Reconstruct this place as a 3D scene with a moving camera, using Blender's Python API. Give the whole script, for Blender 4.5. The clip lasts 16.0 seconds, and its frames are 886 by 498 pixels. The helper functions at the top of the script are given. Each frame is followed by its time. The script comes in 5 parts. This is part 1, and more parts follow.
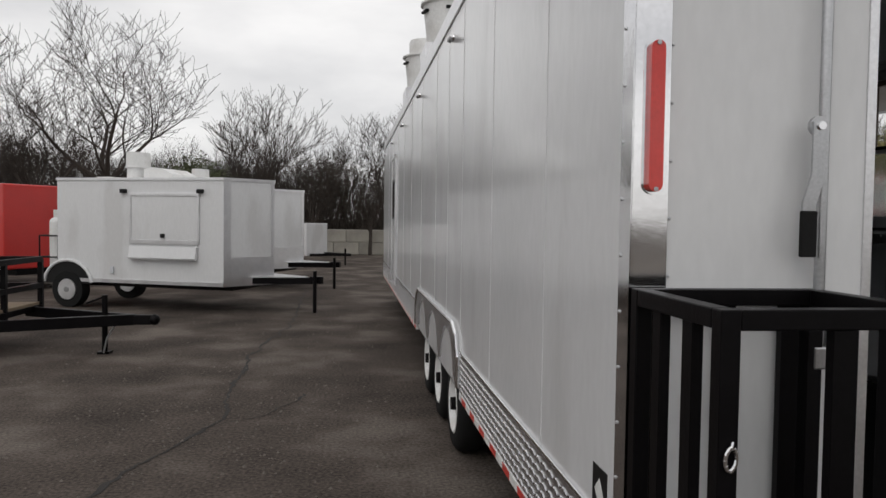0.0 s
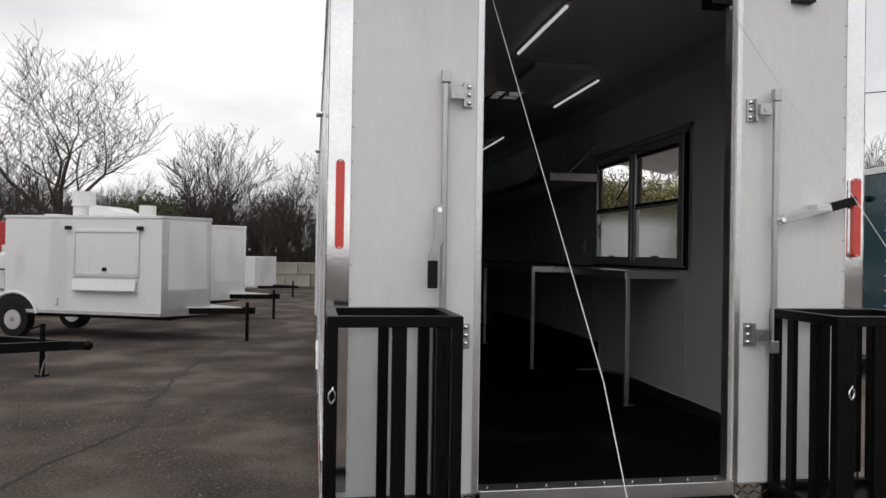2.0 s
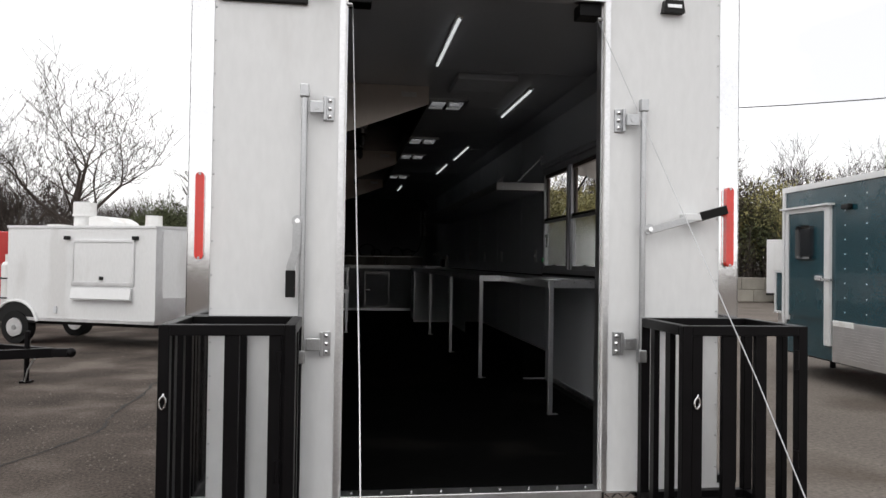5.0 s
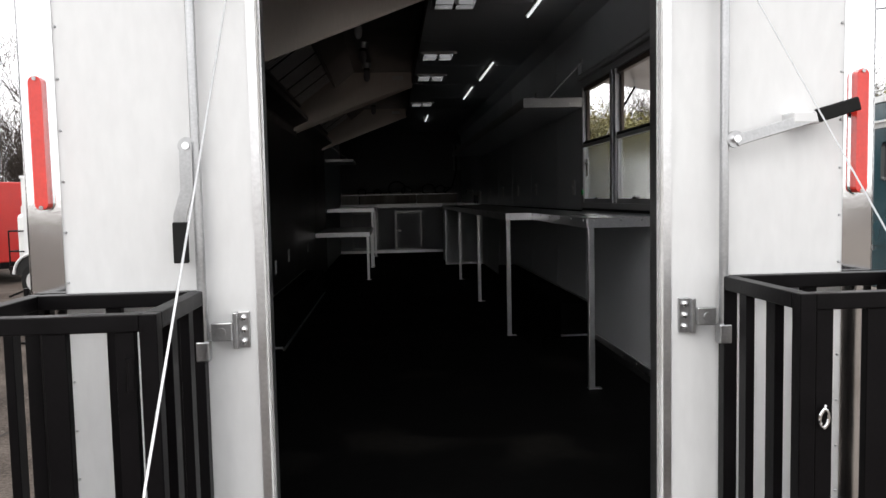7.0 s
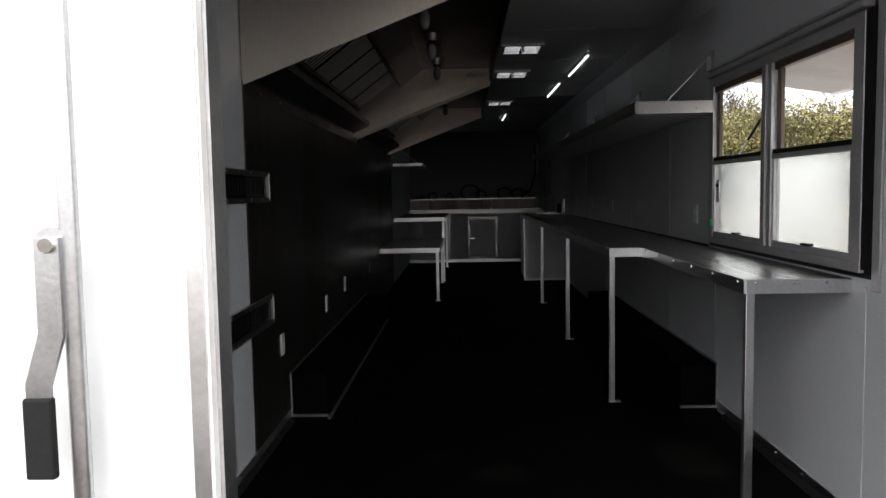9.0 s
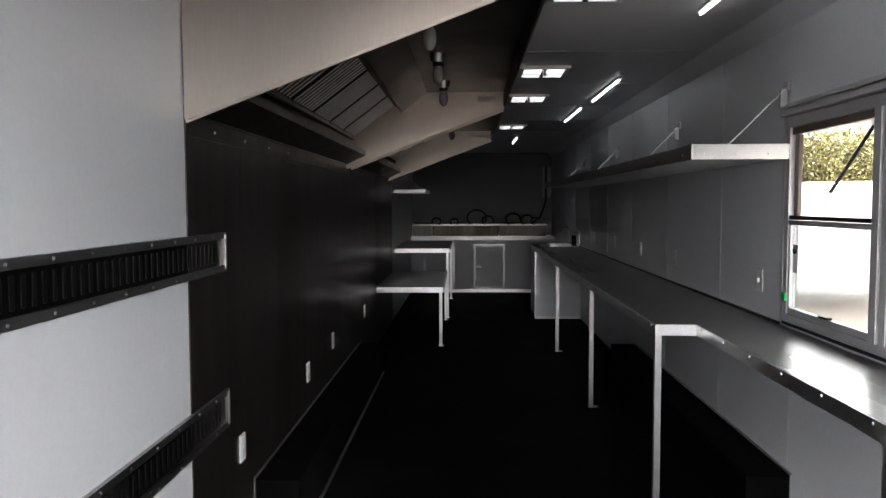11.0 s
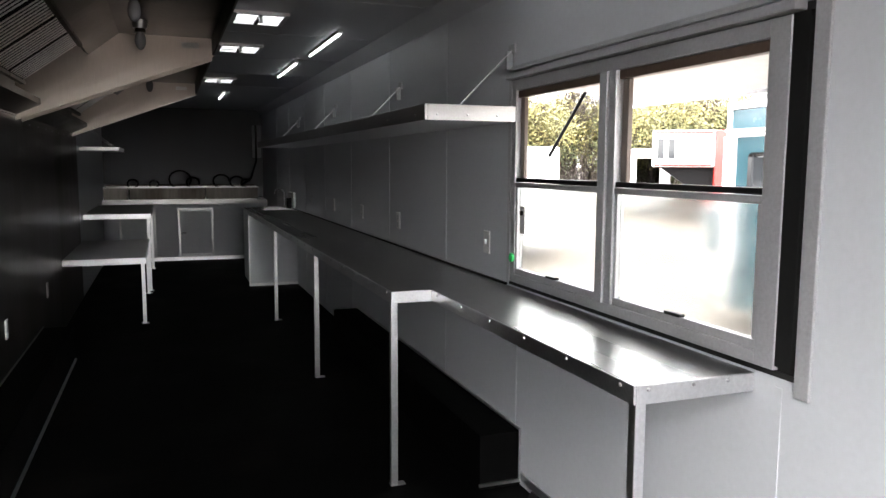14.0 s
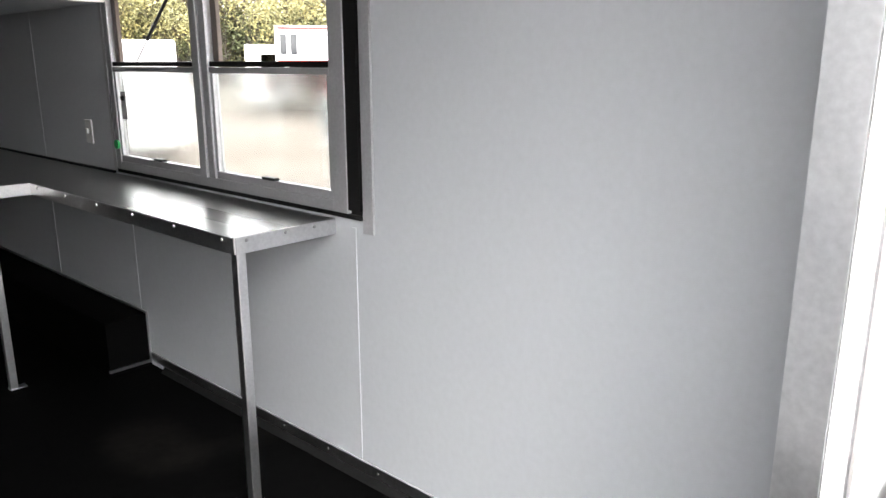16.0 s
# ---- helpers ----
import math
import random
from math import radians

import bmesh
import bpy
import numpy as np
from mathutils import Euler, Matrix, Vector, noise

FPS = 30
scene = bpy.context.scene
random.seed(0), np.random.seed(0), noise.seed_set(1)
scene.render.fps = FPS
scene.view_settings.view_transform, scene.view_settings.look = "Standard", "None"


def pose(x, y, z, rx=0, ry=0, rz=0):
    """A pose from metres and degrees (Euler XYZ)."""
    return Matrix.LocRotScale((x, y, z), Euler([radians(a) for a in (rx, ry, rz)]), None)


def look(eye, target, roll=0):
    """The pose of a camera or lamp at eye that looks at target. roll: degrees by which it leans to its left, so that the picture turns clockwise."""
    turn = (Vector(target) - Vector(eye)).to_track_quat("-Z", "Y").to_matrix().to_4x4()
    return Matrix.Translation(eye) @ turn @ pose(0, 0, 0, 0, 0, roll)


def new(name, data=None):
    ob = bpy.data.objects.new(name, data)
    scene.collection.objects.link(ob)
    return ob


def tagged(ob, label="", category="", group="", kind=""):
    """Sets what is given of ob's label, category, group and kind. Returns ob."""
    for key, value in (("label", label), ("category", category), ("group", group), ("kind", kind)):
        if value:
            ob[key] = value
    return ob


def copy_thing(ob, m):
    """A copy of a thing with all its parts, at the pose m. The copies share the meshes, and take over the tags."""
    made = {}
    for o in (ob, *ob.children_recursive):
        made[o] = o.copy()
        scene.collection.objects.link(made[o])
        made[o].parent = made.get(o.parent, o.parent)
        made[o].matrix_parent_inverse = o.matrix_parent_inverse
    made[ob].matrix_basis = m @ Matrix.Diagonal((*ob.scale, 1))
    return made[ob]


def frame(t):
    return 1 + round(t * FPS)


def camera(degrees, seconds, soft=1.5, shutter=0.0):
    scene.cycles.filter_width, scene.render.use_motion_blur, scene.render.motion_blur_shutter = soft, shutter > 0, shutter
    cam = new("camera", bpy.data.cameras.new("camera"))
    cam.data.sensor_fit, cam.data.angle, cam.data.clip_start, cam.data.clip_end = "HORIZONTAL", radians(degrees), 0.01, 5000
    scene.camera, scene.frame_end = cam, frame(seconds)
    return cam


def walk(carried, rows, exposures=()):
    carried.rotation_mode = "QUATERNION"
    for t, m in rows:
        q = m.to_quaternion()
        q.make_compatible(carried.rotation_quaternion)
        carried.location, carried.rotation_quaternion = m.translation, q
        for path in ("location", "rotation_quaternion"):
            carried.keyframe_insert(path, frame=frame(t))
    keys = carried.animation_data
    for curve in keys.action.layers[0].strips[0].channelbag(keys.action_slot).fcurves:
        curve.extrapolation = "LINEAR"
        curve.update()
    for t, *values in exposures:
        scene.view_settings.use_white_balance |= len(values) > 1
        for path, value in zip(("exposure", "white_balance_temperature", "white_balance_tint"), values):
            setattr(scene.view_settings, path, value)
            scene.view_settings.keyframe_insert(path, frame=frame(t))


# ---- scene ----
cam = camera(61.7, 16.0)
PATH = [
    (0, (-2.024, -1.849, 1.687), (-1.77, 0.134, 1.61), 0.8),
    (0.5, (-1.921, -2.246, 1.694), (-1.618, -0.27, 1.628), 1.3),
    (1, (-1.66, -2.519, 1.69), (-1.349, -0.545, 1.632), 0.7),
    (1.5, (-1.5, -2.834, 1.724), (-1.172, -0.861, 1.695), 0.6),
    (2, (-1.35, -3.234, 1.758), (-1.008, -1.264, 1.769), 0.9),
    (2.5, (-1.036, -3.566, 1.823), (-0.698, -1.596, 1.887), 1.0),
    (3, (-0.918, -3.788, 1.816), (-0.593, -1.817, 1.915), 1.2),
    (5.5, (-0.451, -3.205, 1.772), (-0.234, -1.217, 1.752), 0.5),
    (6, (-0.281, -2.947, 1.792), (-0.124, -0.955, 1.713), 0.1),
    (6.5, (-0.244, -2.615, 1.734), (-0.105, -0.622, 1.631), -0.5),
    (7, (-0.23, -2.271, 1.78), (-0.093, -0.28, 1.642), -1.2),
    (7.5, (-0.184, -1.973, 1.804), (-0.104, 0.019, 1.649), -2.0),
    (8, (-0.113, -1.698, 1.878), (-0.13, 0.294, 1.705), -2.2),
    (8.5, (-0.17, -1.392, 1.911), (-0.217, 0.602, 1.759), -1.4),
    (9, (-0.227, -1.096, 2.011), (-0.285, 0.897, 1.857), -1.0),
    (11.5, (-0.263, -0.058, 2.278), (-0.321, 1.938, 2.159), 0.1),
    (12, (-0.242, 0.036, 2.306), (-0.263, 2.033, 2.186), 0.4),
    (12.5, (-0.268, 0.119, 2.309), (-0.169, 2.113, 2.197), 0.6),
    (13, (-0.302, 0.169, 2.3), (-0.024, 2.146, 2.181), 0.6),
    (13.5, (-0.311, 0.189, 2.268), (0.17, 2.124, 2.115), 0.5),
    (14, (-0.319, 0.139, 2.244), (0.375, 2.001, 2.019), 0.3),
    (14.5, (-0.322, 0.042, 2.228), (0.575, 1.802, 1.917), -0.4),
    (15, (-0.343, -0.059, 2.226), (0.745, 1.571, 1.826), -1.1),
    (15.5, (-0.378, -0.148, 2.196), (0.902, 1.321, 1.742), -0.7),
    (16, (-0.38, -0.19, 2.175), (1.064, 1.106, 1.691), 0.0),
]
walk(cam, [(t, look(eye, target, roll)) for t, eye, target, roll in PATH],
     exposures=[(0.0, -0.05), (1.5, 0.15), (3.2, 0.45), (5.3, 0.75), (6.5, 1.0), (7.0, 1.2), (8.0, 1.65), (9.2, 2.35), (11.3, 4.1), (12.5, 4.35), (13.5, 4.2), (14.5, 3.95), (16.0, 3.7)])

# ---- world and light: overcast ----
world = bpy.data.worlds.new("overcast")
scene.world = world
world.use_nodes = True
wn, wl = world.node_tree.nodes, world.node_tree.links
wn.clear()
w_out, w_bg = wn.new("ShaderNodeOutputWorld"), wn.new("ShaderNodeBackground")
w_sky = wn.new("ShaderNodeTexSky")
w_sky.sky_type, w_sky.sun_disc = "NISHITA", False
w_sky.sun_elevation, w_sky.sun_rotation = radians(42), radians(200)
w_tc, w_map = wn.new("ShaderNodeTexCoord"), wn.new("ShaderNodeMapping")
w_map.inputs["Scale"].default_value = (1.2, 1.2, 3.2)
w_noise = wn.new("ShaderNodeTexNoise")
w_noise.inputs["Scale"].default_value, w_noise.inputs["Detail"].default_value = 1.9, 6
w_ramp = wn.new("ShaderNodeValToRGB")
w_ramp.color_ramp.elements[0].position, w_ramp.color_ramp.elements[1].position = 0.34, 0.66
w_ramp.color_ramp.elements[0].color, w_ramp.color_ramp.elements[1].color = (6.3, 6.25, 6.35, 1), (10.6, 10.4, 10.25, 1)
w_mix = wn.new("ShaderNodeMix")
w_mix.data_type = "RGBA"
w_mix.inputs["Factor"].default_value = 0.93
wl.new(w_tc.outputs["Generated"], w_map.inputs["Vector"])
wl.new(w_map.outputs["Vector"], w_noise.inputs["Vector"])
wl.new(w_noise.outputs["Fac"], w_ramp.inputs["Fac"])
wl.new(w_sky.outputs["Color"], w_mix.inputs["A"])
wl.new(w_ramp.outputs["Color"], w_mix.inputs["B"])
wl.new(w_mix.outputs["Result"], w_bg.inputs["Color"])
w_bg.inputs["Strength"].default_value = 0.1
wl.new(w_bg.outputs["Background"], w_out.inputs["Surface"])
sun_data = bpy.data.lights.new("sun", "SUN")
sun_data.energy, sun_data.angle, sun_data.color = 0.5, radians(40), (1, 0.97, 0.93)
sun = new("sun", sun_data)
sun.matrix_world = look((-6, -14, 16), (0, 0, 0))


# ---- materials ----
def material(name, color, rough=0.5, metal=0.0, vary=0.15, scale=6.0, fine=60.0, bump=0.0, rough_vary=0.1, stretch=(1, 1, 1), second=None, amount=0.5, coat=0.0, spec=0.5, per_object=0.0):
    """A surface whose colour and gloss vary at two scales, with fine relief."""
    m = bpy.data.materials.new(name)
    m.use_nodes = True
    n, l = m.node_tree.nodes, m.node_tree.links
    b = n["Principled BSDF"]
    tc, mp = n.new("ShaderNodeTexCoord"), n.new("ShaderNodeMapping")
    mp.inputs["Scale"].default_value = stretch
    l.new(tc.outputs["Object"], mp.inputs["Vector"])
    big, small = n.new("ShaderNodeTexNoise"), n.new("ShaderNodeTexNoise")
    big.inputs["Scale"].default_value, big.inputs["Detail"].default_value = scale, 5
    small.inputs["Scale"].default_value, small.inputs["Detail"].default_value = fine, 4
    for t in (big, small):
        l.new(mp.outputs["Vector"], t.inputs["Vector"])
    mean = n.new("ShaderNodeMath")
    mean.operation = "ADD"
    l.new(big.outputs["Fac"], mean.inputs[0])
    l.new(small.outputs["Fac"], mean.inputs[1])
    rng = n.new("ShaderNodeMapRange")
    rng.inputs["From Min"].default_value, rng.inputs["From Max"].default_value = 0.65, 1.35
    rng.inputs["To Min"].default_value, rng.inputs["To Max"].default_value = 1 - vary, 1 + vary
    l.new(mean.outputs[0], rng.inputs["Value"])
    base = n.new("ShaderNodeMix")
    base.data_type = "RGBA"
    base.inputs["A"].default_value = (*color, 1)
    base.inputs["B"].default_value = (*(second or color), 1)
    ramp = n.new("ShaderNodeMapRange")
    ramp.inputs["From Min"].default_value, ramp.inputs["From Max"].default_value = 0.62 - 0.25 * amount, 0.72 - 0.25 * amount
    l.new(big.outputs["Fac"], ramp.inputs["Value"])
    l.new(ramp.outputs["Result"], base.inputs["Factor"])
    tint = n.new("ShaderNodeVectorMath")
    tint.operation = "SCALE"
    l.new(base.outputs["Result"], tint.inputs[0])
    factor = rng.outputs["Result"]
    if per_object:
        info, r2, mul = n.new("ShaderNodeObjectInfo"), n.new("ShaderNodeMapRange"), n.new("ShaderNodeMath")
        r2.inputs["To Min"].default_value, r2.inputs["To Max"].default_value = 1 - per_object, 1 + per_object
        mul.operation = "MULTIPLY"
        l.new(info.outputs["Random"], r2.inputs["Value"])
        l.new(r2.outputs["Result"], mul.inputs[0])
        l.new(rng.outputs["Result"], mul.inputs[1])
        factor = mul.outputs[0]
    l.new(factor, tint.inputs["Scale"])
    l.new(tint.outputs[0], b.inputs["Base Color"])
    rr = n.new("ShaderNodeMapRange")
    rr.inputs["To Min"].default_value, rr.inputs["To Max"].default_value = max(0.02, rough - rough_vary), min(1, rough + rough_vary)
    l.new(big.outputs["Fac"], rr.inputs["Value"])
    l.new(rr.outputs["Result"], b.inputs["Roughness"])
    b.inputs["Metallic"].default_value = metal
    b.inputs["Coat Weight"].default_value = coat
    b.inputs["Specular IOR Level"].default_value = spec
    if bump:
        bp = n.new("ShaderNodeBump")
        bp.inputs["Strength"].default_value, bp.inputs["Distance"].default_value = bump, 0.01
        l.new(mean.outputs[0], bp.inputs["Height"])
        l.new(bp.outputs["Normal"], b.inputs["Normal"])
    return m


def glass(name, color=(1, 1, 1), rough=0.0, clear=0.0):
    """A thin pane: glass, mixed with plain see-through by the share clear."""
    m = bpy.data.materials.new(name)
    m.use_nodes = True
    n, l = m.node_tree.nodes, m.node_tree.links
    n.clear()
    out, mix = n.new("ShaderNodeOutputMaterial"), n.new("ShaderNodeMixShader")
    tr, gl = n.new("ShaderNodeBsdfTransparent"), n.new("ShaderNodeBsdfPrincipled")
    gl.inputs["Base Color"].default_value = (*color, 1)
    gl.inputs["Transmission Weight"].default_value, gl.inputs["Roughness"].default_value, gl.inputs["IOR"].default_value = 1.0, rough, 1.1
    tr.inputs["Color"].default_value = (*color, 1)
    mix.inputs[0].default_value = clear
    l.new(gl.outputs[0], mix.inputs[1])
    l.new(tr.outputs[0], mix.inputs[2])
    l.new(mix.outputs[0], out.inputs["Surface"])
    return m


def glow(name, color, strength):
    m = bpy.data.materials.new(name)
    m.use_nodes = True
    b = m.node_tree.nodes["Principled BSDF"]
    b.inputs["Base Color"].default_value = (*color, 1)
    b.inputs["Emission Color"].default_value, b.inputs["Emission Strength"].default_value = (*color, 1), strength
    return m


WHITE = material("white_painted_aluminium", (0.69, 0.695, 0.7), 0.22, 0.0, 0.05, 1.2, 30, 0.02, 0.1, (1, 1, 0.35), second=(0.6, 0.6, 0.6), amount=0.35, coat=0.3)
WHITE_ROUGH = material("weathered_white_paint", (0.74, 0.74, 0.73), 0.45, 0, 0.1, 2.0, 40, 0.03, second=(0.6, 0.59, 0.57), amount=0.4)
GREY_WALL = material("grey_wall_lining", (0.55, 0.565, 0.59), 0.4, 0, 0.04, 1.3, 45, 0.03, 0.08)
CEIL_GREY = material("grey_ceiling_lining", (0.52, 0.53, 0.555), 0.4, 0, 0.04, 1.3, 45, 0.03, 0.08)
STEEL = material("brushed_stainless_steel", (0.36, 0.355, 0.35), 0.3, 1.0, 0.1, 2.0, 140, 0.02, 0.1, (1, 0.06, 1))
# stain streaks over stainless whose base is darkened to carry the interior shade
STEEL_DARK = material("stained_shaded_stainless", (0.095, 0.087, 0.079), 0.42, 1.0, 0.25, 1.6, 24, 0.02, 0.12, (1, 1, 0.12), second=(0.055, 0.047, 0.04), amount=0.45)
SATIN = material("satin_window_aluminium", (0.5, 0.5, 0.515), 0.4, 0.45, 0.12, 5, 90, 0.02)
ALU = material("mill_aluminium", (0.72, 0.72, 0.73), 0.32, 1.0, 0.12, 5, 90, 0.02)
CHROME = material("bright_polished_trim", (0.82, 0.82, 0.83), 0.1, 1.0, 0.06, 4, 60, 0.01, 0.06)
ZINC = material("zinc_plated_steel", (0.46, 0.465, 0.475), 0.32, 1.0, 0.15, 12, 120, 0.04)
BLACK_STEEL = material("black_painted_steel", (0.0035, 0.003, 0.0035), 0.4, 0, 0.3, 8, 80, 0.05, 0.12, spec=0.12)
BLACK_RUBBER = material("black_rubber", (0.012, 0.012, 0.012), 0.8, 0, 0.2, 10, 90, 0.1, spec=0.15)
BLACK_PLASTIC = material("black_plastic", (0.01, 0.01, 0.01), 0.45, 0, 0.15, 10, 90, 0.03, spec=0.2)
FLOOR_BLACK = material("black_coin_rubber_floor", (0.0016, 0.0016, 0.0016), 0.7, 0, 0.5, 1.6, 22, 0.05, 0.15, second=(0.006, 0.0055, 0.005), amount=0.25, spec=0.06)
RED_LENS = material("red_lamp_lens", (0.62, 0.03, 0.02), 0.18, 0, 0.1, 20, 90, 0.02, coat=0.5)
RED_TAPE = material("red_reflective_tape", (0.55, 0.04, 0.03), 0.35, 0, 0.1, 20, 90)
WHITE_TAPE = material("white_reflective_tape", (0.75, 0.75, 0.73), 0.35, 0, 0.1, 20, 90)
ASPHALT = material("worn_asphalt", (0.078, 0.064, 0.055), 0.92, 0, 0.8, 0.9, 38, 1.0, 0.06, second=(0.1, 0.085, 0.074), amount=0.45, spec=0.12)
CONCRETE = material("weathered_concrete", (0.3, 0.29, 0.26), 0.9, 0, 0.3, 1.5, 30, 0.3)
BARK = material("grey_bark", (0.045, 0.036, 0.03), 0.9, 0, 0.3, 3, 25, 0.3)
TWIG = material("bare_twigs", (0.05, 0.039, 0.032), 0.9, 0, 0.3, 3, 25)
GREEN = material("spring_leaves", (0.19, 0.18, 0.075), 0.7, 0, 0.4, 0.6, 6, second=(0.24, 0.21, 0.075), amount=0.5)
DARK_GREEN = material("dark_evergreen", (0.06, 0.07, 0.028), 0.8, 0, 0.4, 0.6, 6)
TEAL = material("dark_teal_paint", (0.008, 0.045, 0.06), 0.25, 0, 0.1, 2, 40, coat=0.4)
RED_PAINT = material("red_paint", (0.5, 0.025, 0.02), 0.35, 0, 0.12, 2, 40, coat=0.3)
BROWN = material("brown_window_rail", (0.09, 0.06, 0.045), 0.4, 0, 0.15, 8, 60)
GREEN_TAG = material("green_paper", (0.03, 0.5, 0.12), 0.5, 0, 0.1, 20, 90)
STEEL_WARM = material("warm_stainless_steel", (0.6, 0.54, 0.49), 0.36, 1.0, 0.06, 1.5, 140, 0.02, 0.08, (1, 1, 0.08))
VENT_LID = glass("frosted_vent_lid", (0.13, 0.135, 0.14), 0.5, 0.12)
# darker copy of the wall grey, with the far end's dimness in its colour
DIMMED_GREY = material("dimmed_grey_lining", (0.3, 0.31, 0.325), 0.4, 0, 0.06, 1.3, 45, 0.03, 0.08)
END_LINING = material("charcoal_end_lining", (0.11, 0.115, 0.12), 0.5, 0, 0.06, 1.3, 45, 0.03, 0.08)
# baffles paler and less metallic than STEEL: the doorway's gleam put into the colour
BAFFLE = material("doorlit_baffle_steel", (0.78, 0.77, 0.75), 0.38, 0.6, 0.1, 6, 90, 0.02)
PALE_LOT = material("pale_gravel_lot", (0.165, 0.145, 0.128), 0.95, 0, 0.4, 0.3, 26, 0.8, 0.05, second=(0.1, 0.085, 0.072), amount=0.4, spec=0.1)
CRACK = material("crack_tar", (0.022, 0.019, 0.017), 0.9, 0, 0.3, 4, 60, 0.3)
GRIT = material("pale_grit", (0.12, 0.105, 0.09), 0.9, 0, 0.4, 3, 30)
PLANK = material("weathered_deck_wood", (0.2, 0.15, 0.1), 0.8, 0, 0.3, 3, 40, 0.2, stretch=(1, 6, 1))
CONCRETE_BLOCK = material("concrete_block", (0.33, 0.31, 0.27), 0.9, 0, 0.3, 1.5, 30, 0.3, per_object=0.2)
BRUSH = material("dead_brush", (0.04, 0.031, 0.024), 0.9, 0, 0.4, 0.7, 8)
LENS_CLEAR = material("clear_lamp_lens", (0.28, 0.28, 0.29), 0.1, 0, 0.05, 10, 60, coat=0.5)
LED = glow("led_tube", (0.95, 0.98, 1.0), 0.42)
GLASS = glass("window_glass", (0.97, 0.98, 0.98), 0.0, 0.75)
FROST = glass("hazy_window_glass", (0.68, 0.7, 0.68), 0.2, 0.06)
DARK_GLASS = material("dark_tinted_glass", (0.02, 0.022, 0.025), 0.08, 0, 0.05, 4, 40)


# ---- builders ----
def box(bm, x0, x1, y0, y1, z0, z1, bevel=0.0):
    """An axis-aligned box, its edges bevelled."""
    r = bmesh.ops.create_cube(bm, size=1.0, matrix=Matrix.Translation(((x0 + x1) / 2, (y0 + y1) / 2, (z0 + z1) / 2)) @ Matrix.Diagonal((abs(x1 - x0), abs(y1 - y0), abs(z1 - z0), 1)))
    if bevel:
        edges = list({e for v in r["verts"] for e in v.link_edges})
        bmesh.ops.bevel(bm, geom=edges, offset=bevel, segments=2, affect="EDGES", profile=0.5)
    return bm


def rod(bm, a, b, r0, r1=None, seg=12):
    """A round bar from a to b."""
    a, b = Vector(a), Vector(b)
    d = b - a
    m = Matrix.Translation((a + b) / 2) @ d.to_track_quat("Z", "Y").to_matrix().to_4x4()
    bmesh.ops.create_cone(bm, cap_ends=True, segments=seg, radius1=r0, radius2=r0 if r1 is None else r1, depth=d.length, matrix=m)
    return bm


def beam(bm, a, b, w, h, bevel=0.0):
    """A square bar from a to b, w wide and h high."""
    a, b = Vector(a), Vector(b)
    d = b - a
    m = Matrix.Translation((a + b) / 2) @ d.to_track_quat("Z", "Y").to_matrix().to_4x4() @ Matrix.Diagonal((w, h, d.length, 1))
    r = bmesh.ops.create_cube(bm, size=1.0, matrix=m)
    if bevel:
        bmesh.ops.bevel(bm, geom=list({e for v in r["verts"] for e in v.link_edges}), offset=bevel, segments=1, affect="EDGES")
    return bm


def prism(bm, outline, axis, lo, hi):
    """A flat outline drawn out along an axis."""
    def place(p, d):
        p = list(p)
        p.insert("xyz".index(axis), d)
        return bm.verts.new(p)
    lower, upper = [place(p, lo) for p in outline], [place(p, hi) for p in outline]
    faces = [bm.faces.new(lower), bm.faces.new(upper)]
    for i in range(len(outline)):
        j = (i + 1) % len(outline)
        faces.append(bm.faces.new((lower[i], lower[j], upper[j], upper[i])))
    bmesh.ops.recalc_face_normals(bm, faces=faces)
    return bm


def tube(bm, points, r, seg=8):
    """A bent round bar through points."""
    for a, b in zip(points, points[1:]):
        rod(bm, a, b, r, None, seg)
    for p in points[1:-1]:
        bmesh.ops.create_uvsphere(bm, u_segments=seg, v_segments=6, radius=r, matrix=Matrix.Translation(p))
    return bm


def slab_with_holes(bm, axis, d0, d1, span_a, span_b, holes):
    """A wall square to axis, of thickness d0 to d1, with rectangular openings (a0, a1, b0, b1)."""
    cuts_a = sorted({span_a[0], span_a[1], *(h[0] for h in holes), *(h[1] for h in holes)})
    cuts_b = sorted({span_b[0], span_b[1], *(h[2] for h in holes), *(h[3] for h in holes)})
    grid = {}
    def vert(i, j, d):
        if (i, j, d) not in grid:
            p = [cuts_a[i], cuts_b[j]]
            p.insert("xyz".index(axis), d)
            grid[i, j, d] = bm.verts.new(p)
        return grid[i, j, d]
    solid = {(i, j) for i in range(len(cuts_a) - 1) for j in range(len(cuts_b) - 1)
             if not any(h[0] <= (cuts_a[i] + cuts_a[i + 1]) / 2 <= h[1] and h[2] <= (cuts_b[j] + cuts_b[j + 1]) / 2 <= h[3] for h in holes)}
    faces = []
    for i, j in solid:
        for d in (d0, d1):
            faces.append(bm.faces.new((vert(i, j, d), vert(i + 1, j, d), vert(i + 1, j + 1, d), vert(i, j + 1, d))))
        for ni, nj, a, b in ((i - 1, j, (i, j), (i, j + 1)), (i + 1, j, (i + 1, j), (i + 1, j + 1)), (i, j - 1, (i, j), (i + 1, j)), (i, j + 1, (i, j + 1), (i + 1, j + 1))):
            if (ni, nj) not in solid:
                faces.append(bm.faces.new((vert(*a, d0), vert(*b, d0), vert(*b, d1), vert(*a, d1))))
    bmesh.ops.recalc_face_normals(bm, faces=faces)
    return bm


